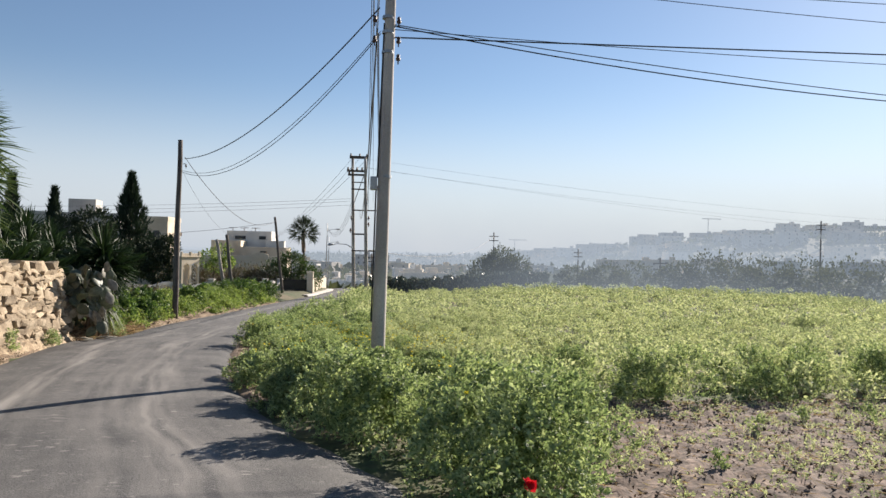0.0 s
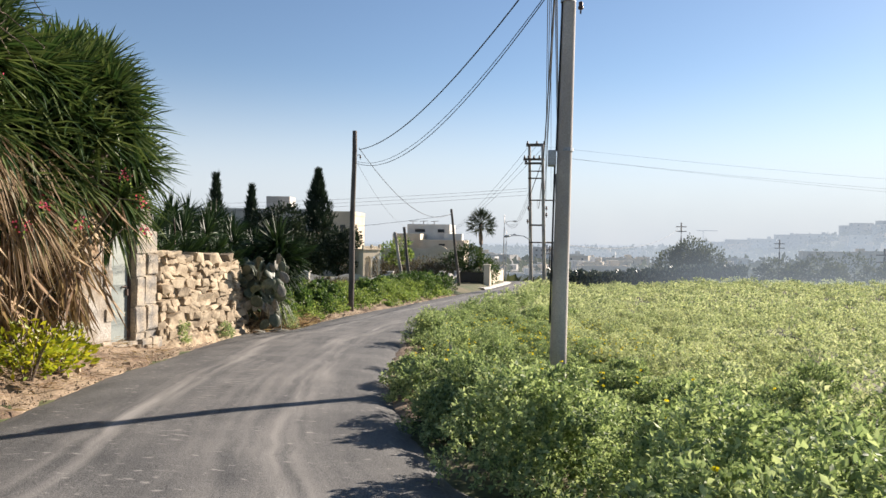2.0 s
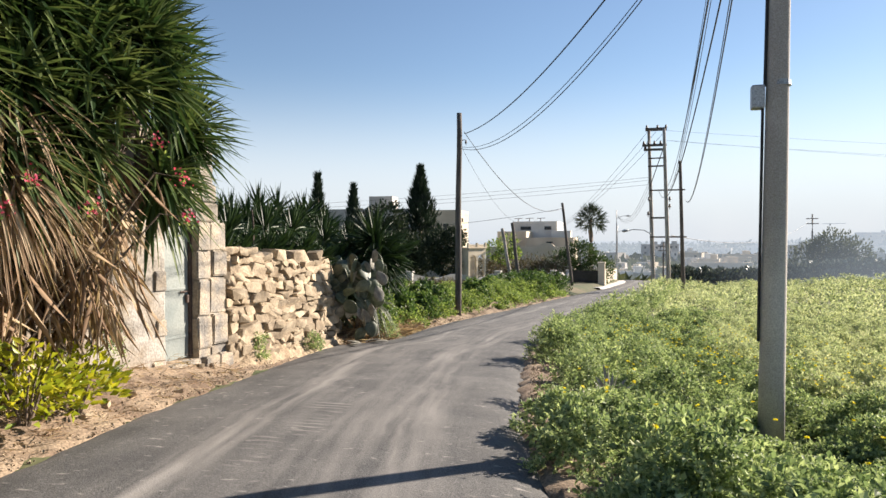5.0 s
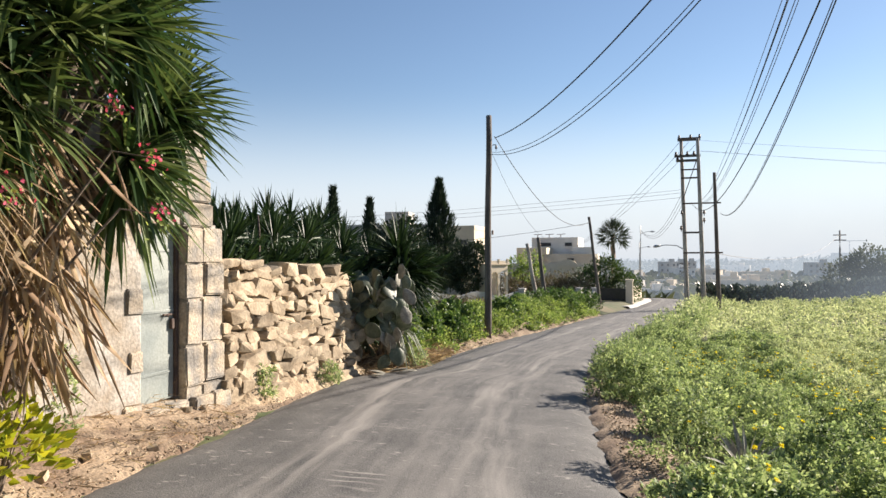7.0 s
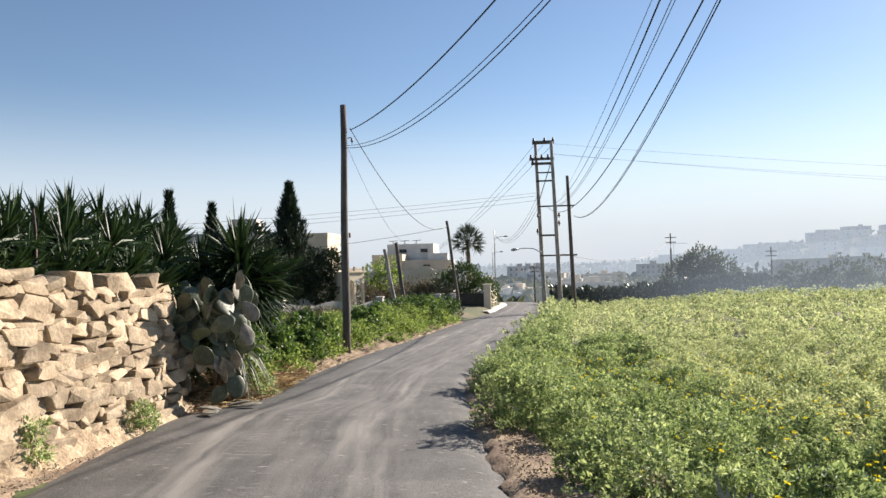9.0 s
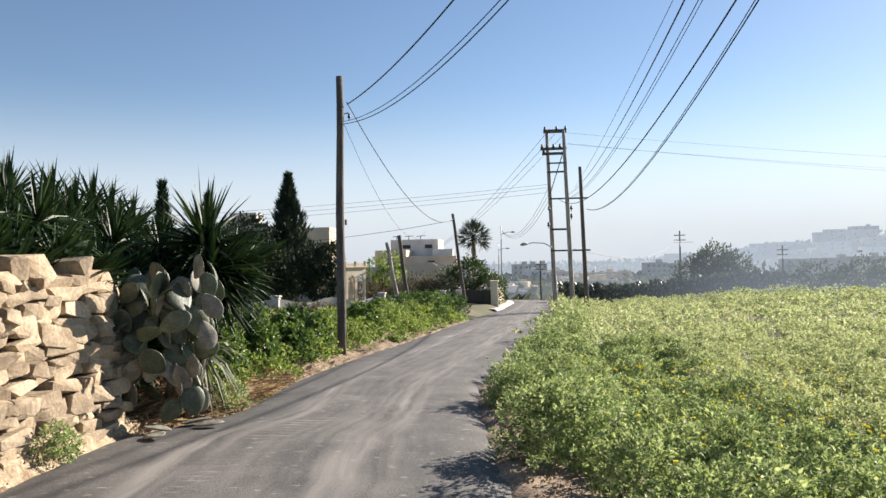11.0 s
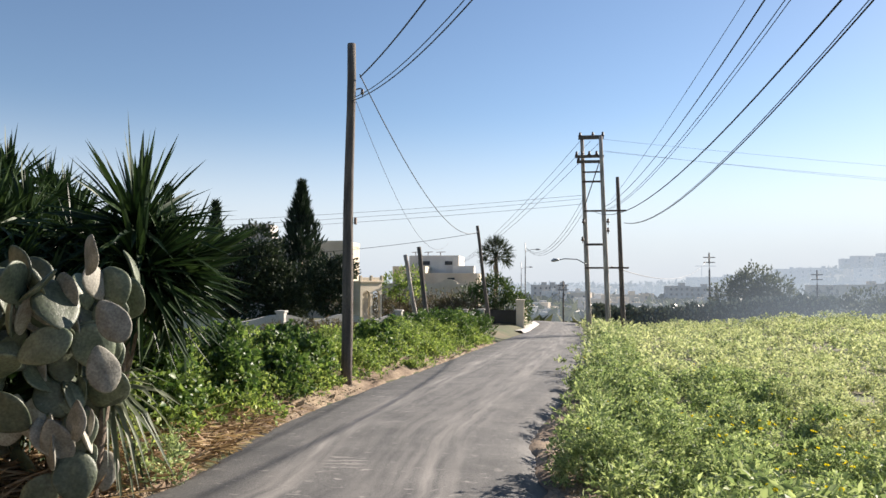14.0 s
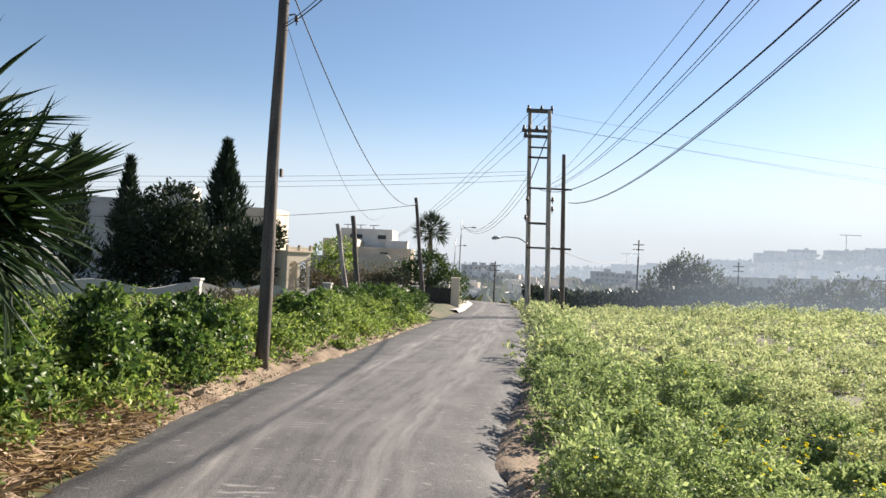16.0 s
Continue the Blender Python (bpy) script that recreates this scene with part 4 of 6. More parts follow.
for k, (x, y, z) in enumerate(((-8.85, 15.8, 1.15), (-8.9, 16.6, 1.2), (-8.95, 17.3, 1.1), (-8.9, 18.1, 1.15), (-8.9, 18.9, 1.05), (-8.85, 19.6, 1.1), (-8.75, 20.4, 0.95))):
    g0 = float(land(x, y))
    h = z - g0
    yucca((x, y, g0), [((-0.1, 0, h), (0.1, 0, 1), 0.85), ((0.05, 0.35, h - 0.2), (0.3, 0.6, 0.8), 0.8), ((-0.3, -0.3, h - 0.1), (0.0, -0.5, 0.9), 0.85)], "dark green spiky yucca behind the stone wall")
yucca((-8.15, 22.5, float(land(-8.15, 22.5))), [((0.25, -0.1, 2.25), (0.12, -0.12, 1), 1.0), ((0.45, 0.2, 1.8), (0.85, 0.1, 0.45), 0.95), ((-0.3, 0.3, 1.7), (-0.3, 0.4, 0.8), 0.85)], "large dark green yucca beside the prickly pear", BIG_HEAD)
big = thing("yucca", (-8.1, 22.2, float(land(-8.1, 22.2))), "large yucca arching over the verge beside the prickly pear", "yucca", "yuccas")
ARCHING = drooping("leaf_rosette", 130, 1.15, 0.065, 34, 4, 95, 0.1, YUCCA, 93)
for k, (p, az, size) in enumerate((((0.35, 0.0, 1.8), -0.1, 1.0), ((0.25, 0.3, 1.6), 0.5, 0.9))):
    h = part("leaf_rosette", ARCHING, YUCCA, big)
    h["kind"] = "stuff"
    h.matrix_local = Matrix.LocRotScale(p, Euler((0, 0, az)), (size, size, size))
    bm = bmesh.new()
    tube(bm, [(0, 0, -0.1), (0.05, p[1] * 0.4, p[2] * 0.6), p], [0.12, 0.1, 0.06], 8)
    part("limb", bm, BARK, big, smooth=True)
low = thing("yucca", (-7.75, 21.4, float(land(-7.75, 21.4))), "collapsed yucca offshoot with grey-green drooping leaves", "yucca", "yuccas")
FADED = leafy("faded_yucca_blades", ((0.045, 0.06, 0.035), (0.09, 0.11, 0.065), (0.19, 0.20, 0.13)), 0.5, 0.2, 1.5, 0.3)
h = part("leaf_rosette", drooping("leaf_rosette", 40, 1.15, 0.075, 12, 8, 88, 0.62, FADED, 90), FADED, low, "grey-green drooping blades")
h.matrix_local = Matrix.LocRotScale((0.2, 0.0, 0.85), Euler((0, 0, -0.25)), (0.68, 0.68, 0.68))
bm = bmesh.new()
tube(bm, [(-0.25, 0.0, -0.1), (-0.1, 0.0, 0.45), (0.22, 0.0, 0.88)], [0.10, 0.09, 0.05], 8)
part("limb", bm, BARK, low, smooth=True)

ag = thing("agave", (-1.43, 14.18, float(land(-1.43, 14.18))), "small grey-green agave among herbs beside the lane", "agave")
h = part("leaf_rosette", blades("leaf_rosette", 22, 0.75, 0.075, 12, 70, 0.12, OLD_CACTUS, 300), OLD_CACTUS, ag)
h.matrix_local = aim((0, 0, 0.25), (-0.15, -0.15, 1), 0.62, 0.3)

# dead leaves hanging in curtains under the old yuccas
n = 4200
y = rng.uniform(7.4, 12.1, n)
x = -7.35 + 0.25 * np.sin(y * 2.2) + rng.normal(0, 0.22, n) + 0.25 * ramp01(y, 9, 7)
z = rng.uniform(0.45, 2.5, n)
P = np.stack((x, y, z), -1)
D = np.stack((rng.normal(0.15, 0.32, n), rng.normal(0, 0.32, n) + 0.35 * np.sin(y * 9), -np.ones(n)), -1)
me = leaf_mesh("dead_leaf_curtain", P, D, rng.uniform(0.4, 0.85, n), rng.uniform(0.018, 0.036, n), STRAW, rng, 0.15, 0.1)
tagged(new("dead_leaf_curtain", me), "curtain of hanging dead yucca leaves", "dead leaves", kind="stuff")

# broad yellow-green shrubs at their feet
BROAD = leafy("broad_leaves", ((0.10, 0.16, 0.02), (0.30, 0.32, 0.025), (0.55, 0.48, 0.035)), 0.35, 0.4)
for cx, cy, hh, rr, nl in ((-6.75, 8.8, 0.95, 0.65, 520), (-6.85, 10.7, 0.85, 0.55, 420), (-7.0, 11.5, 0.75, 0.45, 330), (-6.5, 7.6, 0.8, 0.5, 340)):
    g0 = float(land(cx, cy)) + 0.03
    ob = thing("broadleaf_shrub", (cx, cy, g0), "yellow-green broadleaf shrub on the dirt verge", "shrub", "broadleaf shrubs")
    P, D = [], []
    for k in range(nl):
        a, u = rng.uniform(0, math.tau), math.sqrt(rng.uniform())
        v = Vector((math.cos(a) * u * rr, math.sin(a) * u * rr, hh * (1 - 0.5 * u * u) * rng.uniform(0.25, 1)))
        P.append(v)
        D.append(Vector((math.cos(a) * u, math.sin(a) * u, 0.35)) + Vector(rng.normal(0, 0.4, 3)))
    me = leaf_mesh("foliage", np.array([tuple(v) for v in P]), np.array([tuple(v) for v in D]), rng.uniform(0.09, 0.17, nl), rng.uniform(0.045, 0.075, nl), BROAD, rng, 0.2, 0.15)
    part("foliage", me, BROAD, ob)
    for k in range(9):
        a = k * 2.4
        bm = bmesh.new()
        tube(bm, [(0.03 * math.cos(a), 0.03 * math.sin(a), -0.05), (rr * 0.3 * math.cos(a), rr * 0.3 * math.sin(a), hh * 0.45), (rr * 0.6 * math.cos(a), rr * 0.6 * math.sin(a), hh * 0.75)], [0.014, 0.01, 0.005], 5)
        part("stem", bm, BARK, ob)

# bougainvillea trailing through the yuccas
BRACT = leafy("pink_bracts", ((0.55, 0.04, 0.10), (0.78, 0.14, 0.24)), 0.6, 0.4)
bou = thing("bougainvillea", (-7.4, 10.6, float(land(-7.4, 10.6))), "thin bougainvillea with pink-red blossom in the yuccas", "climber")
for k, (dx, dy, dz) in enumerate(((0.75, 1.3, 2.75), (0.9, 1.55, 2.35), (0.6, -0.2, 2.2), (0.5, -0.45, 1.95), (0.85, 1.7, 1.9), (0.7, -1.2, 3.6), (0.5, 0.6, 2.0), (0.6, -1.9, 2.1))):
    bm = bmesh.new()
    dx += 0.4
    tube(bm, [(0, 0, -0.05), (dx * 0.3, dy * 0.6, dz * 0.5), (dx * 0.8, dy * 0.9, dz * 1.02), (dx, dy, dz)], [0.02, 0.015, 0.01, 0.005], 5)
    part("vine", bm, BARK, bou)
    nl = 18
    P = np.array((dx, dy, dz)) + rng.normal(0, 1, (nl, 3)) * (0.045, 0.06, 0.05)
    part("blossom", leaf_mesh("blossom", P, rng.normal(0, 1, (nl, 3)), 0.04, 0.035, BRACT, rng), BRACT, bou, "pink-red papery blossom")
    nl = 14
    P = np.array((dx, dy, dz - 0.05)) + rng.normal(0, 1, (nl, 3)) * (0.07, 0.09, 0.09)
    part("foliage", leaf_mesh("foliage", P, rng.normal(0, 1, (nl, 3)), 0.05, 0.03, WEED, rng), WEED, bou)


vine = thing("dry_vine", (-7.2, 8.6, float(land(-7.2, 8.6))), "tangle of dry brown vine over the yuccas", "climber")
vr = random.Random(21)
for k in range(34):
    p = Vector((vr.uniform(0.3, 1.0), vr.uniform(-1.6, 0.9), vr.uniform(3.4, 5.2)))
    pts = [p]
    for _ in range(5):
        p = p + Vector((vr.gauss(0.03, 0.14), vr.gauss(0, 0.2), vr.gauss(-0.17, 0.12)))
        pts.append(p)
    bm = bmesh.new()
    tube(bm, pts, [0.012, 0.011, 0.009, 0.008, 0.006, 0.004], 5)
    part("twig", bm, BARK, vine)
nl = 900
P = np.stack((rng.uniform(0.4, 1.15, nl), rng.uniform(-1.7, 0.8, nl), rng.uniform(3.0, 5.1, nl)), -1)
part("dry_leaves", leaf_mesh("dry_leaves", P, rng.normal(0, 1, (nl, 3)), rng.uniform(0.04, 0.09, nl), rng.uniform(0.025, 0.05, nl), BRUSH, rng), BRUSH, vine, "small brown and olive leaves")
bm = bmesh.new()
tube(bm, [(-0.55, -0.2, -0.1), (-0.3, -0.2, 1.8), (0.5, -0.3, 4.2)], [0.05, 0.04, 0.02], 7)
part("stem", bm, BARK, vine)


# ---- stone wall and doorway ----
def stone_mesh(seed):
    r = random.Random(seed)
    bm = bmesh.new()
    for sx in (-1, 1):
        for sy in (-1, 1):
            for sz in (-1, 1):
                c = Vector((sx * r.uniform(0.36, 0.56), sy * r.uniform(0.32, 0.56), sz * r.uniform(0.30, 0.56)))
                for ax in range(3):
                    p = c.copy()
                    p[ax] *= r.uniform(0.55, 0.86)
                    bm.verts.new(p)
    bmesh.ops.convex_hull(bm, input=list(bm.verts))
    loose = [v for v in bm.verts if not v.link_faces]
    bmesh.ops.delete(bm, geom=loose, context="VERTS")
    return bm_mesh("stone", bm, STONE)


STONES = [stone_mesh(i) for i in range(22)]


def wall_top(y):
    return float(np.interp(y, [15.6, 16.3, 17.3, 18.6, 19.9, 20.4], [1.19, 1.23, 1.16, 1.06, 0.97, 0.86]))


def wall_front(y, z):
    g0 = float(land(-8.0, y))
    return -7.72 - 0.06 * (y - 15.6) - 0.13 * (z - g0)


wall_me = bmesh.new()
ys = np.linspace(15.6, 20.35, 12)
rings = []
for y in ys:
    g0 = float(land(-8, y)) - 0.3
    zt = wall_top(y) - 0.12
    rings.append([wall_me.verts.new(p) for p in ((wall_front(y, g0) - 0.2, y, g0), (wall_front(y, zt) - 0.2, y, zt), (wall_front(y, zt) - 0.62, y, zt), (wall_front(y, g0) - 0.75, y, g0))])
for a, b in zip(rings, rings[1:]):
    for k in range(4):
        wall_me.faces.new((a[k], a[(k + 1) % 4], b[(k + 1) % 4], b[k]))
wall_me.faces.new(rings[0])
wall_me.faces.new(rings[-1][::-1])
stone_wall = tagged(new("wall_stone", bm_mesh("wall_stone", wall_me, DIRT)), "dry-stone wall of loose honey-coloured limestone", "stone wall", kind="structure")
sr = random.Random(11)
z_off = 0.0
course = 0
while z_off < 2.45:
    h = sr.choice((0.11, 0.14, 0.18, 0.21)) * (1.15 if course < 3 else 1.0)
    y = 15.62 + sr.uniform(-0.1, 0.05)
    while y < 20.3:
        w = sr.uniform(0.2, 0.52) * (0.9 if h < 0.14 else 1.0)
        if sr.random() < 0.25:
            w *= 0.6
        yc = y + w / 2
        g0 = float(land(-8, yc)) - 0.12
        zc = g0 + z_off + h / 2 + 0.05 * math.sin(yc * 2.1 + course * 0.7) + sr.uniform(-0.04, 0.04)
        if zc < wall_top(yc) + sr.uniform(-0.12, 0.06):
            loose = 1.0 if zc > wall_top(yc) - 0.7 and yc < 18.5 else 0.5
            st = new("stone", STONES[sr.randrange(22)])
            st.parent = stone_wall
            st.matrix_local = Matrix.LocRotScale((wall_front(yc, zc) - 0.17 + sr.uniform(-0.05, 0.06) * (0.6 + loose), yc, zc), Euler((sr.uniform(-0.32, 0.32) * loose, sr.uniform(-0.15, 0.15), sr.uniform(-0.22, 0.22) * loose)), (sr.uniform(0.36, 0.46), w * 1.14, h * sr.uniform(1.12, 1.5)))
        y += w
    z_off += h
    course += 1
# rubble lying at the foot of the wall and on the verge
for k in range(46):
    y = sr.uniform(5.5, 30)
    x = float(left_edge(y)) - sr.uniform(0.05, 0.7)
    s = sr.uniform(0.03, 0.10) if sr.random() < 0.8 else sr.uniform(0.1, 0.18)
    st = new("loose_stone", STONES[sr.randrange(22)])
    tagged(st, "small loose limestone lying on the dirt verge", "stone", "loose stones")
    st.matrix_world = Matrix.LocRotScale((x, y, float(land(x, y)) + 0.06 + s * 0.2), Euler((sr.uniform(-0.4, 0.4), sr.uniform(-0.4, 0.4), sr.uniform(0, 6))), (s * 1.4, s, s * 0.8))


foot = bmesh.new()
rows = []
for y in np.linspace(15.55, 20.3, 60):
    g0 = float(land(-7.7, y))
    rise = 0.34 + 0.14 * float(rough(y, 1, 0.55, 2)) + 0.06 * float(rough(y, 5, 0.2, 3))
    rise = max(0.06, rise * float(ramp01(y, 15.5, 16.3)))
    row = []
    for k in range(7):
        u = k / 6
        z = g0 - 0.05 + rise * u
        row.append(foot.verts.new((wall_front(y, z) + 0.16 - 0.17 * u ** 1.5 + 0.03 * float(rough(y, z * 3, 0.18, 7)), y, z)))
    row.append(foot.verts.new((wall_front(y, g0) - 0.3, y, g0 + rise)))
    rows.append(row)
for a, b in zip(rows, rows[1:]):
    for k in range(7):
        foot.faces.new((a[k], b[k], b[k + 1], a[k + 1]))
part("earth_footing", foot, MORTAR, stone_wall, "rough pale earth and mortar footing", True)


def block_mesh(seed):
    r = random.Random(seed)
    bm = bmesh.new()
    vs = box(bm, (-0.5, -0.5, -0.5), (0.5, 0.5, 0.5))
    for v in vs:
        v.co += Vector([r.uniform(-0.03, 0.03) for _ in range(3)])
    bmesh.ops.bevel(bm, geom=list(bm.edges), offset=0.05, segments=2, affect="EDGES")
    for v in bm.verts:
        v.co += Vector([r.uniform(-0.012, 0.012) for _ in range(3)])
    return bm_mesh("stone_block", bm, BLOCK)


BLOCKS = [block_mesh(i) for i in range(6)]
bm = bmesh.new()
box(bm, (-8.35, 10.4, -1.0), (-7.83, 14.03, 1.63), 0.03)
box(bm, (-8.35, 10.4, 1.60), (-7.86, 13.6, 2.35), 0.03)
door_wall = tagged(new("wall_doorway", bm_mesh("wall_doorway", bm, PLASTER)), "patched old plastered stone wall round a metal door", "wall", kind="structure")
bm = bmesh.new()
box(bm, (-8.3, 13.5, 1.64), (-7.92, 15.3, 2.9))
box(bm, (-8.3, 14.86, -1.0), (-7.90, 15.5, 1.66))
part("core", bm, PLASTER, door_wall)


def block(y0, y1, z0, z1, x=-7.84, depth=0.42, jut=0.02):
    ob = new("stone_block", BLOCKS[sr.randrange(6)])
    ob.parent = door_wall
    ob.matrix_local = Matrix.LocRotScale((x - depth / 2 + sr.uniform(-jut, jut), (y0 + y1) / 2, (z0 + z1) / 2), Euler((sr.uniform(-0.015, 0.015), 0, sr.uniform(-0.02, 0.02))), (depth, (y1 - y0) * 0.985, (z1 - z0) * 0.985))


z = -0.72
for k, h in enumerate((0.3, 0.52, 0.6, 0.45, 0.46)):
    block(14.82, 15.14 + 0.04 * (k % 2), z, z + h)
    block(15.15 + 0.04 * (k % 2), 15.58, z + 0.03 * (k % 2), z + h, jut=0.04)
    z += h
for k, (z0, z1) in enumerate(((1.62, 1.94), (1.94, 2.24), (2.24, 2.52), (2.52, 2.78), (2.78, 2.98))):
    cut = 14.5 if k % 2 else 14.75
    block(13.55, cut, z0, z1)
    block(cut, 15.36 - 0.04 * k, z0, z1)
z = -0.74
for k, h in enumerate((0.3, 0.36, 0.24, 0.42, 0.3, 0.4)):
    if k % 2 == 0:
        block(13.72 + 0.05 * (k % 3), 14.04, z, z + h, x=-7.80, jut=0.015)
    z += h
for k in range(6):
    block(13.2 + 0.42 * k, 13.58 + 0.42 * k, -0.98, -0.55, x=-7.76, jut=0.04)

bm = bmesh.new()
box(bm, (-8.02, 14.06, -0.52), (-7.985, 14.76, 1.6), 0.006)
door = tagged(new("door_1", bm_mesh("door_1", bm, TIN)), "closed grey-green sheet-metal door with a bolt", "door", kind="structure")
bm = bmesh.new()
for lo, hi2 in (((-8.03, 14.765, -0.52), (-7.95, 14.82, 1.62)), ((-8.03, 14.02, -0.52), (-7.96, 14.055, 1.62)), ((-8.03, 14.02, 1.6), (-7.96, 14.82, 1.64))):
    box(bm, lo, hi2, 0.004)
part("door_frame", bm, DARK_STEEL, door, "rusty steel frame")
bm = bmesh.new()
tube(bm, [(-7.965, 14.55, 0.52), (-7.965, 14.8, 0.52)], [0.014, 0.014], 8)
tube(bm, [(-7.965, 14.6, 0.52), (-7.925, 14.6, 0.50)], [0.01, 0.01], 6)
part("bolt", bm, DARK_STEEL, door, "rusty sliding bolt")
bm = bmesh.new()
box(bm, (-7.98, 14.68, 0.34), (-7.935, 14.74, 0.47), 0.012)
part("padlock", bm, DARK_STEEL, door, "old padlock")
for z in (-0.2, 0.55, 1.3):
    bm = bmesh.new()
    box(bm, (-7.985, 14.07, z), (-7.975, 14.75, z + 0.035), 0.003)
    part("rib", bm, TIN, door)
for sx, sy in ((-8.75, 18.0), (-8.75, 16.2)):
    pole("garden_stake", (sx, sy, float(land(sx, sy)) - 0.1), (sx - 0.08, sy, 1.95), 0.022, 0.018, DARK_STEEL, "thin rusty iron stake behind the wall", "stake", 6)


# ---- prickly pear ----
def pad_mesh(seed, material):
    """A flat pear-shaped pad standing on the origin, narrow at the foot, its rim rounded."""
    r = random.Random(seed)
    bm = bmesh.new()
    bmesh.ops.create_icosphere(bm, subdivisions=3, radius=0.5)
    bow, skew = r.uniform(-0.12, 0.12), r.uniform(-0.08, 0.08)
    for v in bm.verts:
        z = v.co.z + 0.5
        w = 0.46 + 0.34 * math.sin(math.pi * min(1, z * 0.74)) ** 0.9
        v.co = Vector((v.co.x * w * 1.0 + skew * z * z, v.co.y * 0.125, z))
        v.co.y += bow * math.sin(z * 2.6) + 0.02 * math.sin(v.co.x * 9 + seed) + r.uniform(-0.004, 0.004)
    return bm_mesh("pad", bm, material, True)


PADS = [pad_mesh(i, CACTUS) for i in range(6)]
OLD_PADS = [pad_mesh(10 + i, OLD_CACTUS) for i in range(3)]
pear = thing("prickly_pear", (-8.0, 20.85, float(land(-8.0, 20.85))), "tangled prickly pear cactus with scarred lower pads", "cactus")
cr = random.Random(5)


def grow(p, d, face, depth, size):
    """Pads on pads: each new one leaves the rim of the last at an angle of its own."""
    old = depth < 1 and cr.random() < 0.6 or cr.random() < 0.10
    q = Euler((0, 0, face)).to_quaternion()
    tip = Vector((d.x, d.y, d.z)).normalized()
    side = (q @ Vector((1, 0, 0)))
    side = (side - tip * side.dot(tip)).normalized()
    m = Matrix((side, tip.cross(side), tip)).transposed().to_4x4()
    ob = part("pad", (OLD_PADS if old else PADS)[cr.randrange(3 if old else 6)], CACTUS, pear, "pale scarred pad" if old else "")
    ob.matrix_local = Matrix.Translation(p) @ m @ Matrix.Diagonal((size * cr.uniform(0.85, 1.1), size, size, 1))
    if depth >= 5:
        return
    for _ in range(2 if cr.random() < 0.5 else 1):
        swing = cr.uniform(-0.9, 0.9)
        end = p + tip * size * (0.93 - 0.12 * abs(swing)) + side * size * 0.34 * swing
        nd = tip + side * swing + Vector((cr.gauss(0, 0.3), cr.gauss(0, 0.3), 0.3))
        if abs(end.x) > 0.75:
            nd.x = -0.5 * math.copysign(1, end.x)
        if abs(end.y) > 0.6:
            nd.y = -0.5 * math.copysign(1, end.y)
        if end.z < 1.75:
            grow(end, nd, face + cr.gauss(0, 0.6), depth + 1, min(0.46, max(0.3, size * cr.uniform(0.88, 1.08))))


for k in range(10):
    foot = Vector((-0.8 + 1.55 * (k % 5) / 4 + cr.uniform(-0.12, 0.12), -0.35 + 0.55 * (k // 5) + cr.uniform(-0.12, 0.12), cr.uniform(0.0, 0.2)))
    grow(foot, Vector((cr.gauss(0, 0.3), cr.gauss(-0.1, 0.3), 1)), cr.uniform(-0.7, 0.7), 0, cr.uniform(0.34, 0.44))
for k in range(9):
    foot = Vector((-0.2 + 0.12 * k, -0.45 + cr.uniform(-0.1, 0.15), cr.uniform(0.55, 1.25)))
    ob = part("pad", OLD_PADS[k % 3], OLD_CACTUS, pear, "withered drooping pad")
    ob.matrix_local = Matrix.LocRotScale(foot, Euler((math.pi + cr.uniform(-0.5, 0.5), cr.uniform(-0.5, 0.5), cr.uniform(-1.2, 1.2))), (0.30, 0.34, cr.uniform(0.32, 0.46)))
for k, (fx, fy) in enumerate(((-7.42, 19.75), (-7.28, 20.05), (-7.36, 20.45), (-7.12, 20.3))):
    ob = new("fallen_cactus_pad", OLD_PADS[k % 3])
    tagged(ob, "withered pale cactus pad lying beside the lane", "cactus pad", "fallen cactus pads")
    ob.matrix_world = Matrix.LocRotScale((fx, fy, max(float(land(fx, fy)) + 0.08, float(road_z(fy))) + 0.035), Euler((radians(84), cr.uniform(-0.2, 0.2), cr.uniform(0, 6))), (0.3, 0.3, 0.38))
for k, (dx, dz, tw) in enumerate(((1.0, 1.95, 0.7), (0.85, 1.6, 0.1), (0.72, 1.55, -0.4), (1.12, 1.75, 2.6), (1.1, 1.4, 2.9))):
    ob = part("pad", OLD_PADS[k % 3], OLD_CACTUS, pear, "pale dry pad at the edge")
    ob.matrix_local = Matrix.LocRotScale((dx - 0.2, -0.3, dz - 0.1), Euler((0.2, tw, 0.3 * k - 0.5)), (0.32, 0.34, 0.38))
for k in range(3):
    bm = bmesh.new()
    tube(bm, [(0.1 + 0.2 * k, 0.25, -0.1), (0.2 + 0.2 * k, 0.2, 0.4), (0.3 + 0.2 * k, 0.15, 0.8)], [0.06, 0.05, 0.035], 8)
    part("woody_stem", bm, BARK, pear, smooth=True)

# straw and broken sticks on the verge
n = 2200
y = np.concatenate((rng.uniform(6, 15.5, 1200), rng.uniform(20.3, 27, 1000)))
x = left_edge(y) - rng.uniform(0.0, 1.0, n)
P = np.stack((x, y, land(x, y) + 0.075 + 0.04 * rng.uniform(size=n)), -1)
D = np.stack((rng.normal(size=n), rng.normal(size=n), rng.normal(0, 0.12, n)), -1)
tagged(new("straw_litter", leaf_mesh("straw_litter", P, D, rng.uniform(0.08, 0.4, n), rng.uniform(0.006, 0.018, n), STRAW, rng)), "dry straw and fallen leaves littering the verge", "litter", kind="stuff")
n = 3600
y = rng.uniform(20.4, 25.8, n)
x = left_edge(y) - rng.uniform(0.0, 1.1, n) + 0.12 * rough(y, 2, 0.4)
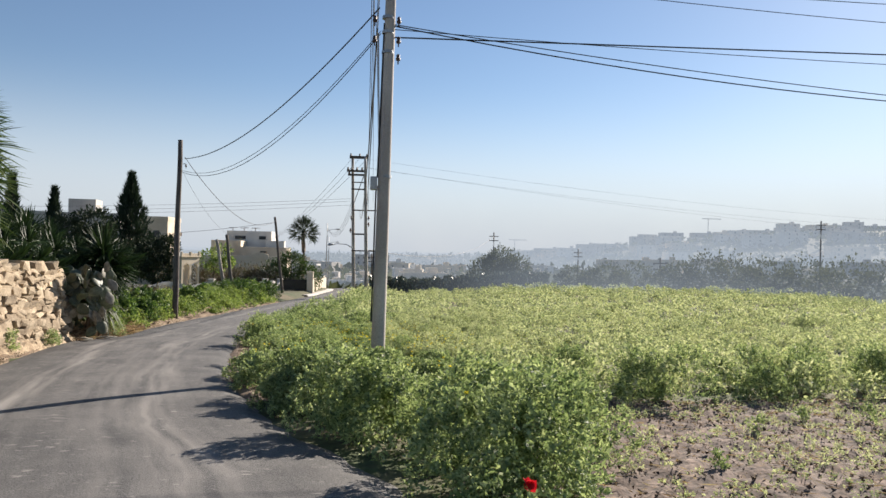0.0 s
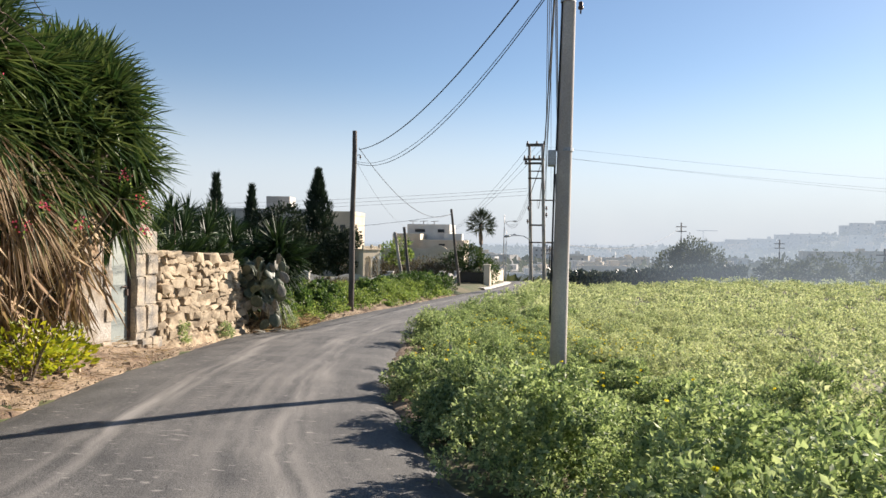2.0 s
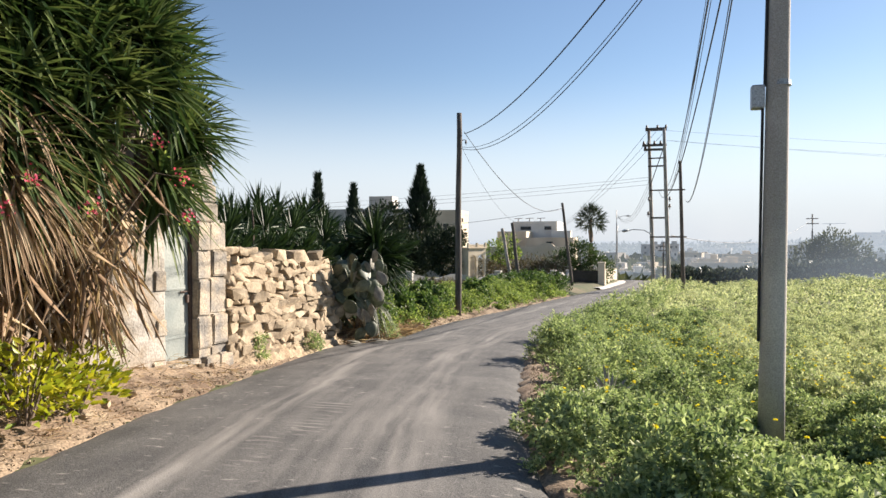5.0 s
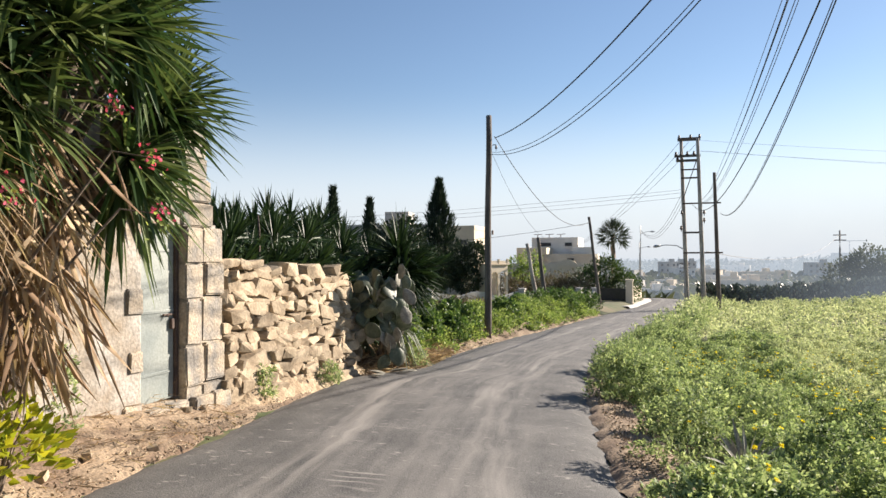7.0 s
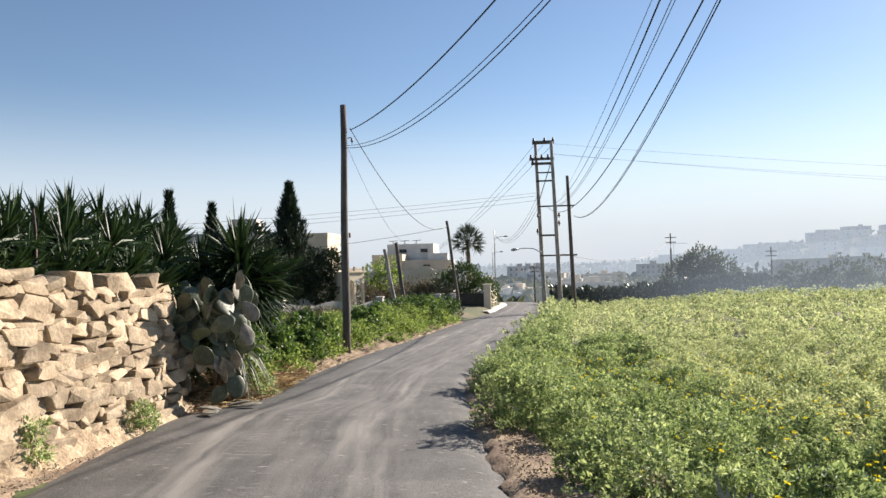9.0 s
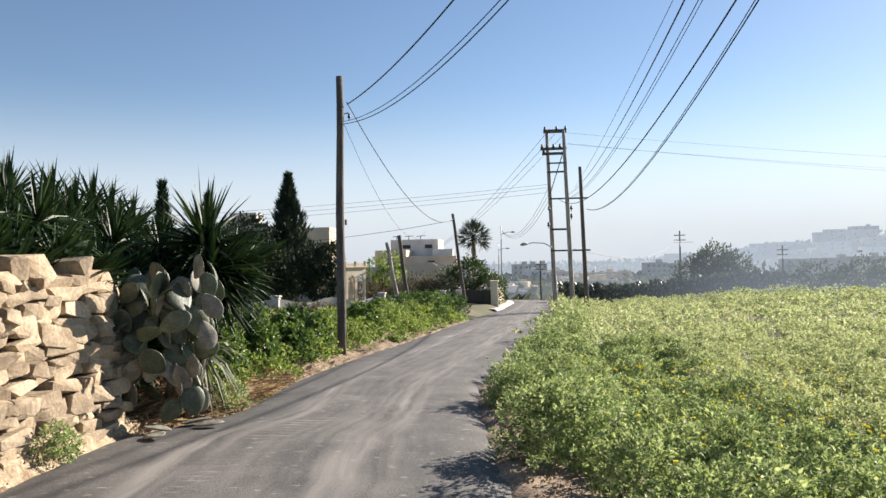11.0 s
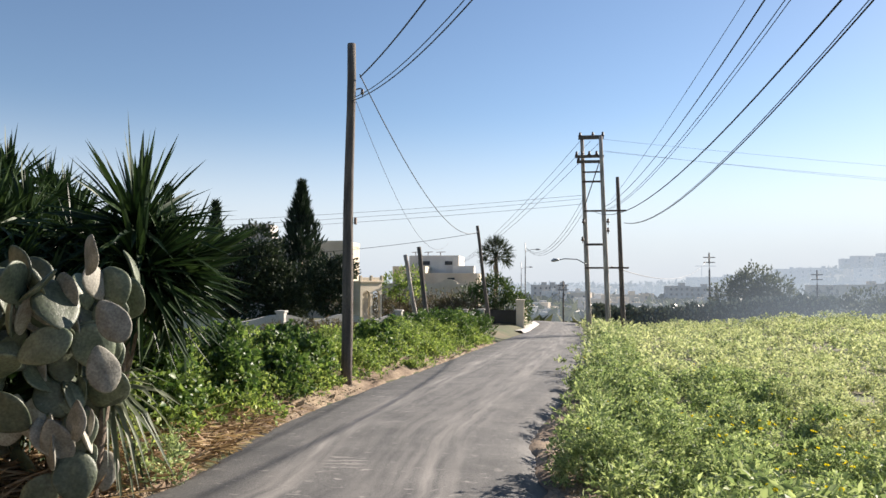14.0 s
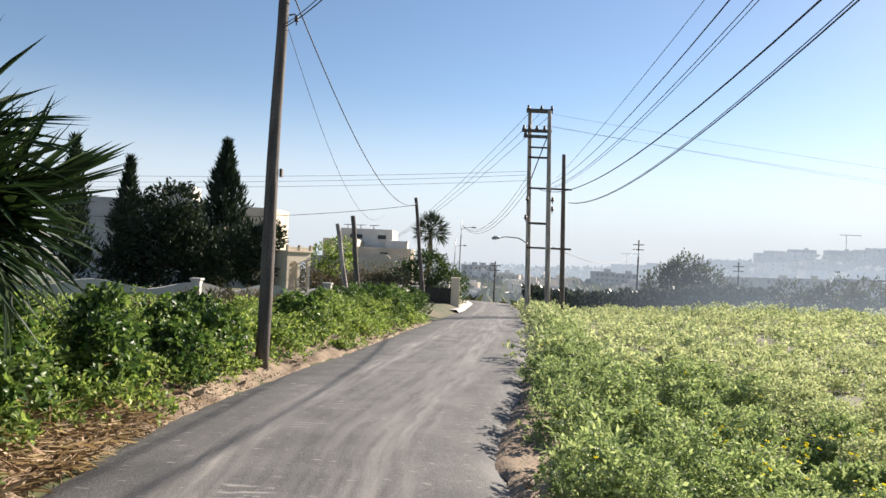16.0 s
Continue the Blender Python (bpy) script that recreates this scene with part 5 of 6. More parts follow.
heap = 0.32 * np.clip(rough(x, y, 0.6, 3), 0, 1)
P = np.stack((x, y, land(x, y) + 0.08 + heap * rng.uniform(size=n)), -1)
D = np.stack((rng.normal(size=n), rng.normal(size=n), rng.normal(0, 0.2, n)), -1)
tagged(new("dead_leaf_heap", leaf_mesh("dead_leaf_heap", P, D, rng.uniform(0.12, 0.45, n), rng.uniform(0.01, 0.028, n), STRAW, rng, 0.15, 0.1)), "heap of fallen dry yucca leaves beside the lane", "dead leaves", kind="stuff")
n = 5200
y = np.concatenate((rng.uniform(4, 30, 2600), rng.uniform(11, 24, 2600)))
right = np.arange(n) >= 2600
x = np.where(right, right_edge(y) + np.abs(rng.normal(0.2, 0.18, n)) + 0.06, left_edge(y) - np.abs(rng.normal(0, 0.35, n)) + 0.1)
z = np.where(right, np.maximum(land(x, y) + 0.08, road_z(y) - 0.06), land(x, y) + 0.06)
P = np.stack((x, y, z), -1)
tagged(new("gravel", leaf_mesh("gravel", P, rng.normal(size=(n, 3)), rng.uniform(0.015, 0.045, n), rng.uniform(0.015, 0.035, n), STONE, rng, 0.5)), "crumbs of limestone gravel along the lane", "gravel", kind="stuff")


# ---- trees and the garden beyond the plot ----
def conifer(place, height, radius, n, label, material=CYPRESS, ragged=0.4, lift=0.05):
    ob = thing("cypress", place, label, "cypress", "cypresses")
    bm = bmesh.new()
    tube(bm, [(0, 0, -0.3), (0, 0, height * 0.3), (0.05, 0, height * 0.85)], [0.2, 0.15, 0.03], 8)
    part("trunk", bm, BARK, ob, smooth=True)
    u = rng.uniform(0, 1, n) ** 0.85
    a = rng.uniform(0, math.tau, n)
    prof = radius * np.minimum(1, (u + 0.05) * 5) * (1 - u) ** 1.12 * (1 + ragged * np.sin(a * 3 + u * 21) + ragged * 0.8 * np.sin(a * 5 - u * 37))
    rr = prof * np.sqrt(rng.uniform(0.35, 1.05, n))
    P = np.stack((rr * np.cos(a), rr * np.sin(a), height * (lift + (1 - lift) * u)), -1)
    D = np.stack((np.cos(a) * 0.5, np.sin(a) * 0.5, np.ones(n)), -1) + rng.normal(0, 0.2, (n, 3))
    part("crown", leaf_mesh("crown", P, D, rng.uniform(0.3, 0.75, n), rng.uniform(0.08, 0.2, n) * (1 - 0.5 * u), material, rng), material, ob)
    return ob


def broad_tree(name, place, height, blobs, n, size, material, label, category="tree", trunk=0.16):
    """Trunk, limbs and a crown of leaf clumps: blobs are (offset, radius)."""
    ob = thing(name, place, label, category)
    bm = bmesh.new()
    tube(bm, [(0, 0, -0.3), (0.05, 0.03, height * 0.3), (0, 0, height * 0.55)], [trunk, trunk * 0.8, trunk * 0.5], 8)
    part("trunk", bm, BARK, ob, smooth=True)
    for off, r in blobs:
        bm = bmesh.new()
        tube(bm, [(0, 0, height * 0.3), Vector(off) * 0.6 + Vector((0, 0, height * 0.1)), Vector(off)], [trunk * 0.5, trunk * 0.35, trunk * 0.12], 6)
        part("limb", bm, BARK, ob)
        v = rng.normal(size=(n, 3))
        v /= np.linalg.norm(v, axis=1, keepdims=True)
        lump = 1 + 0.22 * np.sin(v[:, 0] * 7 + r * 9) * np.sin(v[:, 1] * 6 + v[:, 2] * 5)
        P = np.array(off) + v * (r * lump * rng.uniform(0.45, 1.05, n) ** 0.6)[:, None]
        part("crown", leaf_mesh("crown", P, v + rng.normal(0, 0.5, (n, 3)) + (0, 0, 0.3), size * rng.uniform(0.6, 1.4, n), size * 0.5 * rng.uniform(0.7, 1.2, n), material, rng), material, ob)
    return ob


def land_at(x, y):
    return (x, y, float(land(x, y)))


conifer(land_at(-19.9, 62.7), 7.71 + 2.0, 2.5, 7000, "tall dense dark cypress in a garden")
conifer(land_at(-25.5, 61.1), 6.15 + 2.0, 1.35, 2600, "slender dark cypress in a garden")
conifer(land_at(-27.5, 58.3), 6.8 + 2.0, 1.35, 2600, "slender dark cypress in a garden")
broad_tree("garden_tree", land_at(-22.0, 58), 5.5, [((-1.2, 0, 4.2), 1.6), ((0.6, 0.3, 5.0), 1.5), ((0.2, -0.6, 3.2), 1.7), ((-0.9, 0.4, 2.2), 1.7), ((1.2, 0, 3.8), 1.3), ((0.8, 0, 1.6), 1.6), ((-2.0, 0, 1.4), 1.5), ((2.4, 0.3, 2.4), 1.5), ((2.6, 0.2, 1.2), 1.3)], 1300, 0.3, PINE, "dark evergreen tree with a ragged crown")
broad_tree("garden_tree", land_at(-16.6, 58), 4.2, [((0.0, 0, 3.0), 1.25), ((0.9, 0.3, 3.5), 0.9), ((-0.8, -0.3, 2.2), 1.2), ((0.5, -0.2, 1.6), 1.1)], 1100, 0.26, PINE, "dark evergreen tree beside a garden porch")
broad_tree("garden_tree", land_at(-12.6, 61.5), 3.6, [((-0.5, 0, 2.7), 0.8), ((0.6, 0.1, 3.2), 0.8), ((0.2, 0, 2.2), 0.7), ((1.2, 0, 2.4), 0.5)], 330, 0.22, WEED, "thin-crowned young green tree in a garden", trunk=0.08)
broad_tree("dense_shrub", land_at(-6.6, 67), 3.2, [((0, 0, 1.6), 1.9), ((-1.5, 0.2, 1.2), 1.5), ((1.5, 0, 1.0), 1.4), ((0.1, -0.3, 2.3), 1.3)], 1500, 0.22, SHRUB, "large rounded dark green shrub behind a gate", "shrub")
for k, (x, y, r) in enumerate(((-12.5, 64, 1.6), (-10.4, 65, 1.5), (-14.5, 66, 1.5), (-8.9, 64.5, 1.4), (-16.8, 65, 1.5))):
    broad_tree("hedge_bush", land_at(x, y), 2.4, [((0, 0, 0.9), r), ((0.8, 0, 0.6), r * 0.8), ((-0.8, 0.2, 0.8), r * 0.8)], 650, 0.2, BRUSH, "brownish twiggy hedge bush in a garden", "shrub", 0.07)

# fan palm beyond the gate
palm = thing("palm_tree", land_at(-7.8, 95), "fan palm with a full crown and ringed trunk", "palm tree")
hz = 3.6 - palm.location.z
bm = bmesh.new()
tube(bm, [(0.05 * math.sin(i), 0, hz * i / 12 - 0.2 * (i == 0)) for i in range(13)], [0.26 + 0.02 * (i % 2) for i in range(13)], 10)
part("trunk", bm, BARK, palm, smooth=True)
FROND = blades("frond_fan", 17, 1.1, 0.07, 2, 62, 0.35, PINE, 120)
for k in range(30):
    a = k * 2.39996
    el = radians(86 - 120 * (k / 30) ** 0.9)
    d = Vector((math.cos(a) * math.cos(el), math.sin(a) * math.cos(el), math.sin(el)))
    fr = part("frond", FROND, PINE, palm)
    fr.matrix_local = aim(Vector((0, 0, hz)) + d * 1.15 + Vector((0, 0, -0.15 * math.cos(el))), d + Vector((0, 0, -0.2)), 1.4, k)
bm = bmesh.new()
for k in range(30):
    a = k * 2.39996
    el = radians(86 - 120 * (k / 30) ** 0.9)
    d = Vector((math.cos(a) * math.cos(el), math.sin(a) * math.cos(el), math.sin(el)))
    tube(bm, [Vector((0, 0, hz)), Vector((0, 0, hz)) + d * 1.2], [0.03, 0.02], 5)
part("leaf_stalks", bm, PINE, palm)

# ---- garden wall, gate and buildings ----
garden_wall = thing("wall_garden", (0, 0, 0), "pale scalloped garden wall with capped piers", "garden wall", kind="structure")
line = [(-27.5, 38.4), (-21.5, 41.7), (-15.4, 46.9), (-10.95, 52.8), (-8.05, 60.0), (-7.2, 63.4)]
for (x0, y0), (x1, y1) in zip(line, line[1:]):
    a, b = Vector((x0, y0, 0)), Vector((x1, y1, 0))
    side = (b - a).normalized().cross(Vector((0, 0, 1))) * 0.11
    bm = bmesh.new()
    rows = []
    for i in range(17):
        u = i / 16
        p = a.lerp(b, u)
        g0 = float(land(p.x, p.y))
        zt = g0 + 0.55 + 0.34 * abs(math.cos(math.tau * u)) ** 1.6
        rows.append([bm.verts.new(q) for q in (p - side + Vector((0, 0, g0 - 0.3)), p - side + Vector((0, 0, zt)), p + side + Vector((0, 0, zt)), p + side + Vector((0, 0, g0 - 0.3)))])
    for r, s in zip(rows, rows[1:]):
        for k in range(3):
            bm.faces.new((r[k], s[k], s[k + 1], r[k + 1]))
    bm.faces.new(rows[0])
    bm.faces.new(rows[-1][::-1])
    part("panel", bm, GREY_RENDER, garden_wall)
for x, y in line:
    g0 = float(land(x, y))
    bm = bmesh.new()
    box(bm, (x - 0.19, y - 0.19, g0 - 0.3), (x + 0.19, y + 0.19, g0 + 0.98), 0.02)
    pier = part("pier", bm, GREY_RENDER, garden_wall)
    bm = bmesh.new()
    box(bm, (x - 0.24, y - 0.24, g0 + 0.98), (x + 0.24, y + 0.24, g0 + 1.07), 0.02)
    part("pier_cap", bm, GREY_RENDER, pier)

gate = thing("driveway_gate", land_at(-5.6, 63.6), "closed dark metal driveway gate beside a cream pier", "gate")
g0 = gate.location.z
bm = bmesh.new()
box(bm, (-1.35, -0.04, 0.05), (0.78, 0.0, 1.0), 0.01)
part("gate_leaf", bm, DARK_PANE, gate, "dark sheet metal leaf")
for k in range(14):
    bm = bmesh.new()
    tube(bm, [(-1.3 + 0.155 * k, -0.05, 0.95), (-1.3 + 0.155 * k, -0.05, 1.12 + 0.012 * k), (-1.3 + 0.155 * k, -0.05, 1.2 + 0.012 * k)], [0.014, 0.014, 0.002], 5)
    part("spike", bm, DARK_STEEL, gate)
gp = thing("gate_pier", land_at(-4.55, 63.6), "tall cream rendered gate pier beside a dark gate", "pier")
bm = bmesh.new()
box(bm, (-0.27, -0.27, -0.3), (0.27, 0.27, 1.75), 0.02)
part("shaft", bm, CREAM, gp)
bm = bmesh.new()
box(bm, (-0.32, -0.32, 1.75), (0.32, 0.32, 1.87), 0.02)
part("cap", bm, CREAM, gp)
bm = bmesh.new()
for i in range(5):
    y0, y1 = 64 + 4.4 * i, 64 + 4.4 * (i + 1)
    xa = float(np.interp(y0, [64, 86], [-4.35, -4.2]))
    box(bm, (xa - 0.2, y0, float(road_z(y0)) - 0.6), (xa, y1 - 0.01, float(road_z(y0)) + 1.25 - 0.0 * i), 0.015)
tagged(new("wall_roadside", bm_mesh("wall_roadside", bm, CREAM)), "cream rendered boundary wall along the lane", "wall", kind="structure")
strip("pavement", np.arange(58, 86, 0.6), lambda y: float(left_edge(y)) + 0.15, lambda y: -4.25 - 0.6 * max(0, (62 - y) / 4), 4, lambda x, y, u: float(road_z(y)) + 0.09 - 0.2 * (u < 0.01), GREY_RENDER, "pale concrete pavement outside the gate")


def panel_with_arches(bm, width, height, thick, arches, z0=0.0):
    """A wall in the xz plane from x 0 to width, with round-headed openings (x0, x1, sill, spring)."""
    cuts = {0.0, width}
    for x0, x1, sill, spring in arches:
        for k in range(13):
            cuts.add(round(x0 + (x1 - x0) * k / 12, 4))
    xs = sorted(cuts)

    def opening(x):
        for x0, x1, sill, spring in arches:
            if x0 - 1e-5 <= x <= x1 + 1e-5:
                r, c = (x1 - x0) / 2, (x0 + x1) / 2
                return sill, spring + math.sqrt(max(0, r * r - (x - c) ** 2))
        return None

    def slab(xa, xb, la, lb, ha, hb):
        vs = [bm.verts.new(p) for p in ((xa, 0, la), (xb, 0, lb), (xb, 0, hb), (xa, 0, ha), (xa, thick, la), (xb, thick, lb), (xb, thick, hb), (xa, thick, ha))]
        for f in ((0, 1, 2, 3), (7, 6, 5, 4), (0, 4, 5, 1), (2, 6, 7, 3), (1, 5, 6, 2), (3, 7, 4, 0)):
            bm.faces.new([vs[i] for i in f])

    for xa, xb in zip(xs, xs[1:]):
        mid = opening((xa + xb) / 2)
        if mid is None:
            slab(xa, xb, z0, z0, height, height)
        else:
            ta, tb = opening(xa)[1], opening(xb)[1]
            slab(xa, xb, ta, tb, height, height)
            if mid[0] > z0 + 0.01:
                slab(xa, xb, z0, z0, mid[0], mid[0])


porch = thing("garden_porch", land_at(-14.3, 57.6), "small cream arched porch in a garden", "porch")
hp = 0.55 - porch.location.z
turn = Matrix.Rotation(radians(58), 4, "Z")
for name, m, w, arches in (("arched_wall", turn, 1.9, [(0.18, 0.85, 0.35, hp - 0.85), (1.05, 1.72, 0.35, hp - 0.85)]), ("end_wall", turn @ Matrix.Translation((0.16, 0.16, 0)) @ Matrix.Rotation(radians(90), 4, "Z"), 0.85, []), ("back_wall", turn @ Matrix.Translation((0, 1.01, 0)), 1.9, [])):
    bm = bmesh.new()
    panel_with_arches(bm, w, hp, 0.16, arches, -0.3)
    part(name, bm, CREAM, porch).matrix_local = m
bm = bmesh.new()
box(bm, (-0.1, -0.1, hp), (2.0, 1.27, hp + 0.1), 0.02)
part("roof_slab", bm, CREAM, porch).matrix_local = turn
for px, py in ((-0.02, 0.0), (0.93, 0.0), (1.86, 0.0), (-0.02, 1.1)):
    bm = bmesh.new()
    box(bm, (px - 0.04, py - 0.04, hp + 0.1), (px + 0.12, py + 0.12, hp + 0.44), 0.015)
    part("parapet_post", bm, CREAM, porch).matrix_local = turn
bm = bmesh.new()
box(bm, (0.1, -0.01, hp + 0.1), (1.82, 0.06, hp + 0.32), 0.015)
part("parapet", bm, CREAM, porch).matrix_local = turn

WINDOW = {}


def pane_mesh(w, h):
    key = (round(w, 2), round(h, 2))
    if key not in WINDOW:
        bm = bmesh.new()
        box(bm, (-w / 2, -0.06, -h / 2), (w / 2, 0.02, h / 2))
        WINDOW[key] = bm_mesh("window", bm, DARK_PANE)
    return WINDOW[key]


def house(name, place, w, d, h, storeys, material, label, yaw=0.0, win=(0.9, 1.2), gaps=3.0, category="house", group="", roof=True, balcony=False):
    ob = thing(name, place, label, category, group)
    ob.rotation_euler = (0, 0, yaw)
    bm = bmesh.new()
    box(bm, (-w / 2, 0, -3), (w / 2, d, h), 0.0)
    part("wall", bm, material, ob)
    bm = bmesh.new()
    for lo, hi2 in (((-w / 2 - 0.05, -0.05, h), (w / 2 + 0.05, 0.2, h + 0.5)), ((-w / 2 - 0.05, d - 0.2, h), (w / 2 + 0.05, d + 0.05, h + 0.5)), ((-w / 2 - 0.05, 0.2, h), (-w / 2 + 0.2, d - 0.2, h + 0.5)), ((w / 2 - 0.2, 0.2, h), (w / 2 + 0.05, d - 0.2, h + 0.5))):
        box(bm, lo, hi2)
    part("parapet", bm, material, ob)
    if roof:
        bm = bmesh.new()
        box(bm, (w * 0.1, d * 0.3, h), (w * 0.1 + min(3, w * 0.3), d * 0.3 + 3, h + 2.2))
        part("stair_head", bm, material, ob)
    n = max(1, int(w / gaps))
    for s in range(storeys):
        z = h * (s + 0.55) / storeys
        for k in range(n):
            pn = part("window", pane_mesh(*win), DARK_PANE, ob)
            pn.location = (-w / 2 + w * (k + 0.5) / n, 0, z)
    return ob


def far(az, dist):
    x, y = dist * math.sin(radians(az)), dist * math.cos(radians(az))
    return x, y


# villa beyond the gate: stacked cream and white blocks
villa = house("villa", (-14.54, 88, -5.0), 10.54, 2.6, 4.82, 1, CREAM, "cream villa with a curved gable and flat roofs", 0.0, (0.9, 1.1), 5.0, roof=False)
bm = bmesh.new()
rows = []
for k in range(15):
    a = math.pi * k / 14
    rows.append((2.12 + 1.1 * math.cos(a), 0.81 * math.sin(a)))
fr = [bm.verts.new((x, -0.12, 4.97 + z)) for x, z in rows]
bk = [bm.verts.new((x, 0.15, 4.97 + z)) for x, z in rows]
bm.faces.new(fr)
bm.faces.new(bk[::-1])
for k in range(15):
    bm.faces.new((fr[k], fr[(k + 1) % 15], bk[(k + 1) % 15], bk[k]))
part("gable", bm, CREAM, villa, "rounded gable on the parapet")
for lo, hi2, mt, nm in (((-0.86, 3, 0), (4.92, 8.9, 6.43), CREAM, "main_block"), ((-4.71, 4, 0), (-1.0, 8.9, 7.23), CREAM, "upper_wall"), ((-3.7, 9, 2), (2.24, 16, 8.59), WHITE, "top_storey"), ((1.73, 7, 2), (4.19, 8.8, 7.31), WHITE, "side_wing")):
    bm = bmesh.new()
    box(bm, lo, hi2, 0.03)
    part(nm, bm, mt, villa)
for x, y, z, w, h in ((-2.86, 3.98, 5.93, 0.7, 0.9), (-1.9, 8.98, 7.69, 1.4, 0.45), (1.04, 8.98, 7.69, 0.9, 0.45), (2.03, 2.98, 5.63, 0.8, 0.6)):
    pn = part("window", pane_mesh(w, h), DARK_PANE, villa)
    pn.location = (x, y, z)
for k in range(3):
    bm = bmesh.new()
    x = -3.0 + 1.5 * k
    tube(bm, [(x, 9.5, 8.59), (x, 9.5, 9.04)], [0.05, 0.05], 6)
    tube(bm, [(x - 0.5, 9.5, 8.99), (x + 0.6, 9.5, 9.04)], [0.04, 0.04], 6)
    part("roof_rail", bm, DARK_STEEL, villa)
house("house", (-36, 84, -2.5), 16, 9, 7.0, 2, GREY_RENDER, "grey flat-roofed house behind cypresses", 0.1, (1.0, 1.2), 4)
house("house", (-26.2, 88, -3), 5.2, 6, 7.4, 2, CREAM, "cream tower-like house behind cypresses", 0.0, (0.7, 0.9), 2.4, roof=False)

# street lamps down the lane
for x, y, t in ((-4.42, 89.7, 4.67), (-5.2, 112, 3.2)):
    g0 = float(land(x, y))
    ob = pole("street_lamp", (x, y, g0), (x, y, t), 0.09, 0.05, STEEL, "thin grey street lamp beside the lane", "street lamp", 8)
    bm = bmesh.new()
    tube(bm, [(0, 0, t - g0 - 1.0), (0.6, 0, t - g0 - 0.75), (1.1, 0, t - g0 - 0.72)], [0.03, 0.03, 0.03], 6)
    arm = part("lamp_arm", bm, STEEL, ob)
    bm = bmesh.new()
    tube(bm, [(1.05, 0, t - g0 - 0.73), (1.3, 0, t - g0 - 0.72), (1.6, 0, t - g0 - 0.74)], [0.04, 0.1, 0.03], 8)
    part("lamp_head", bm, STEEL, arm)

# power poles far across the valley
for x, y, t in ((27.75, 144.5, 5.55), (92, 130, 9.2), (48, 150, 2.5), (43, 96, 1.2), (2.2, 150, 0.5)):
    g0 = float(land(x, y))
    ob = pole("power_pole", (x, y, g0), (x, y, t), 0.2, 0.13, TIMBER, "far power pole with short cross-arms in the valley", "utility pole", 8)
    for dz in (0.9, 1.8):
        bm = bmesh.new()
        box(bm, (-1.0, -0.08, t - g0 - dz), (1.0, 0.08, t - g0 - dz + 0.16), 0.0)
        part("cross_arm", bm, TIMBER, ob)

# prickly-pear hedge and shrubs on the far edge of the field
n = 5200
x = rng.uniform(1.0, 21, n)
u = rng.uniform(0, 1, n)
y = 75.5 + 1.2 * rng.normal(size=n) * 0.6 + 0.05 * x
z = land(x, y) + (1.75 + 0.35 * rough(x, 0, 1.1, 3)) * u ** 0.7
P = np.stack((x, y, z), -1)
D = np.stack((rng.normal(0, 0.5, n), rng.normal(0, 0.5, n), np.ones(n)), -1)
tagged(new("prickly_pear_hedge", leaf_mesh("prickly_pear_hedge", P, D, rng.uniform(0.28, 0.46, n), rng.uniform(0.2, 0.32, n), leafy("hedge_pads", ((0.03, 0.045, 0.03), (0.09, 0.11, 0.075), (0.24, 0.25, 0.21)), 0.45, 0.05), rng, 0.05)), "long dark hedge of prickly pear across the field", "hedge", kind="stuff")
SCRUB = leafy("scrub_leaves", ((0.05, 0.06, 0.035), (0.09, 0.10, 0.05), (0.14, 0.14, 0.08)), 0.8, 0.2, 0.4)
broad_tree("field_tree", land_at(17.4, 85), 4.8, [((-2.2, 0, 2.2), 1.9), ((0, 0, 3.4), 2.0), ((2.0, 0.4, 2.6), 1.9), ((0.6, -0.6, 1.8), 2.1), ((-1.0, 0, 3.0), 1.6)], 1000, 0.34, SCRUB, "wide bushy grey-green tree at the field edge")
br = random.Random(3)
for k, (az, dist, r) in enumerate(((17.5, 86, 1.5), (20, 84, 1.7), (22.3, 92, 2.0), (25.5, 82, 1.8), (27.5, 84, 2.4), (29.5, 82, 2.2), (32, 80, 2.0), (34.5, 84, 2.3), (37, 80, 2.2), (40, 82, 2.4), (43, 80, 2.2), (47, 82, 2.3), (52, 82, 2.2))):
    x, y = far(az, dist)
    broad_tree("field_bush", land_at(x, y), r * 1.7, [((0, 0, r * 0.85), r * 1.15), ((r * 0.9, 0, r * 0.55), r * 0.75), ((-r * 0.9, 0.2, r * 0.6), r * 0.8)], 520, 0.36, SCRUB, "grey-green bush at the field edge", "shrub", 0.08)

# town in the valley and on the far hill
tr = random.Random(9)
TOWN = [WHITE, WHITE, CREAM, GREY_RENDER, CREAM]
for k in range(74):
    az, dist = tr.uniform(-5, 16), tr.uniform(215, 520)
    x, y = far(az, dist)
    st = tr.choice((1, 1, 2, 2))
    house("town_house", land_at(x, y), tr.uniform(7, 17), tr.uniform(7, 12), 3.1 * st, st, TOWN[k % 5], "pale flat-roofed house in the valley town", tr.uniform(-0.4, 0.4), (1.1, 1.3), 4.2, "house", "valley town houses", tr.random() < 0.5)
for az, dist, w, h, st in ((0.2, 440, 10, 9.5, 3), (1.7, 450, 9, 9.5, 3), (0.9, 460, 10, 9, 3), (10.6, 430, 12, 9, 3), (12.2, 440, 14, 8, 3)):
    x, y = far(az, dist)
    house("apartment_block", land_at(x, y), w, 9, h, st, GREY_RENDER, "grey apartment block in the valley town", 0.1, (1.2, 1.4), 3.0, "apartment block", "valley apartment blocks")
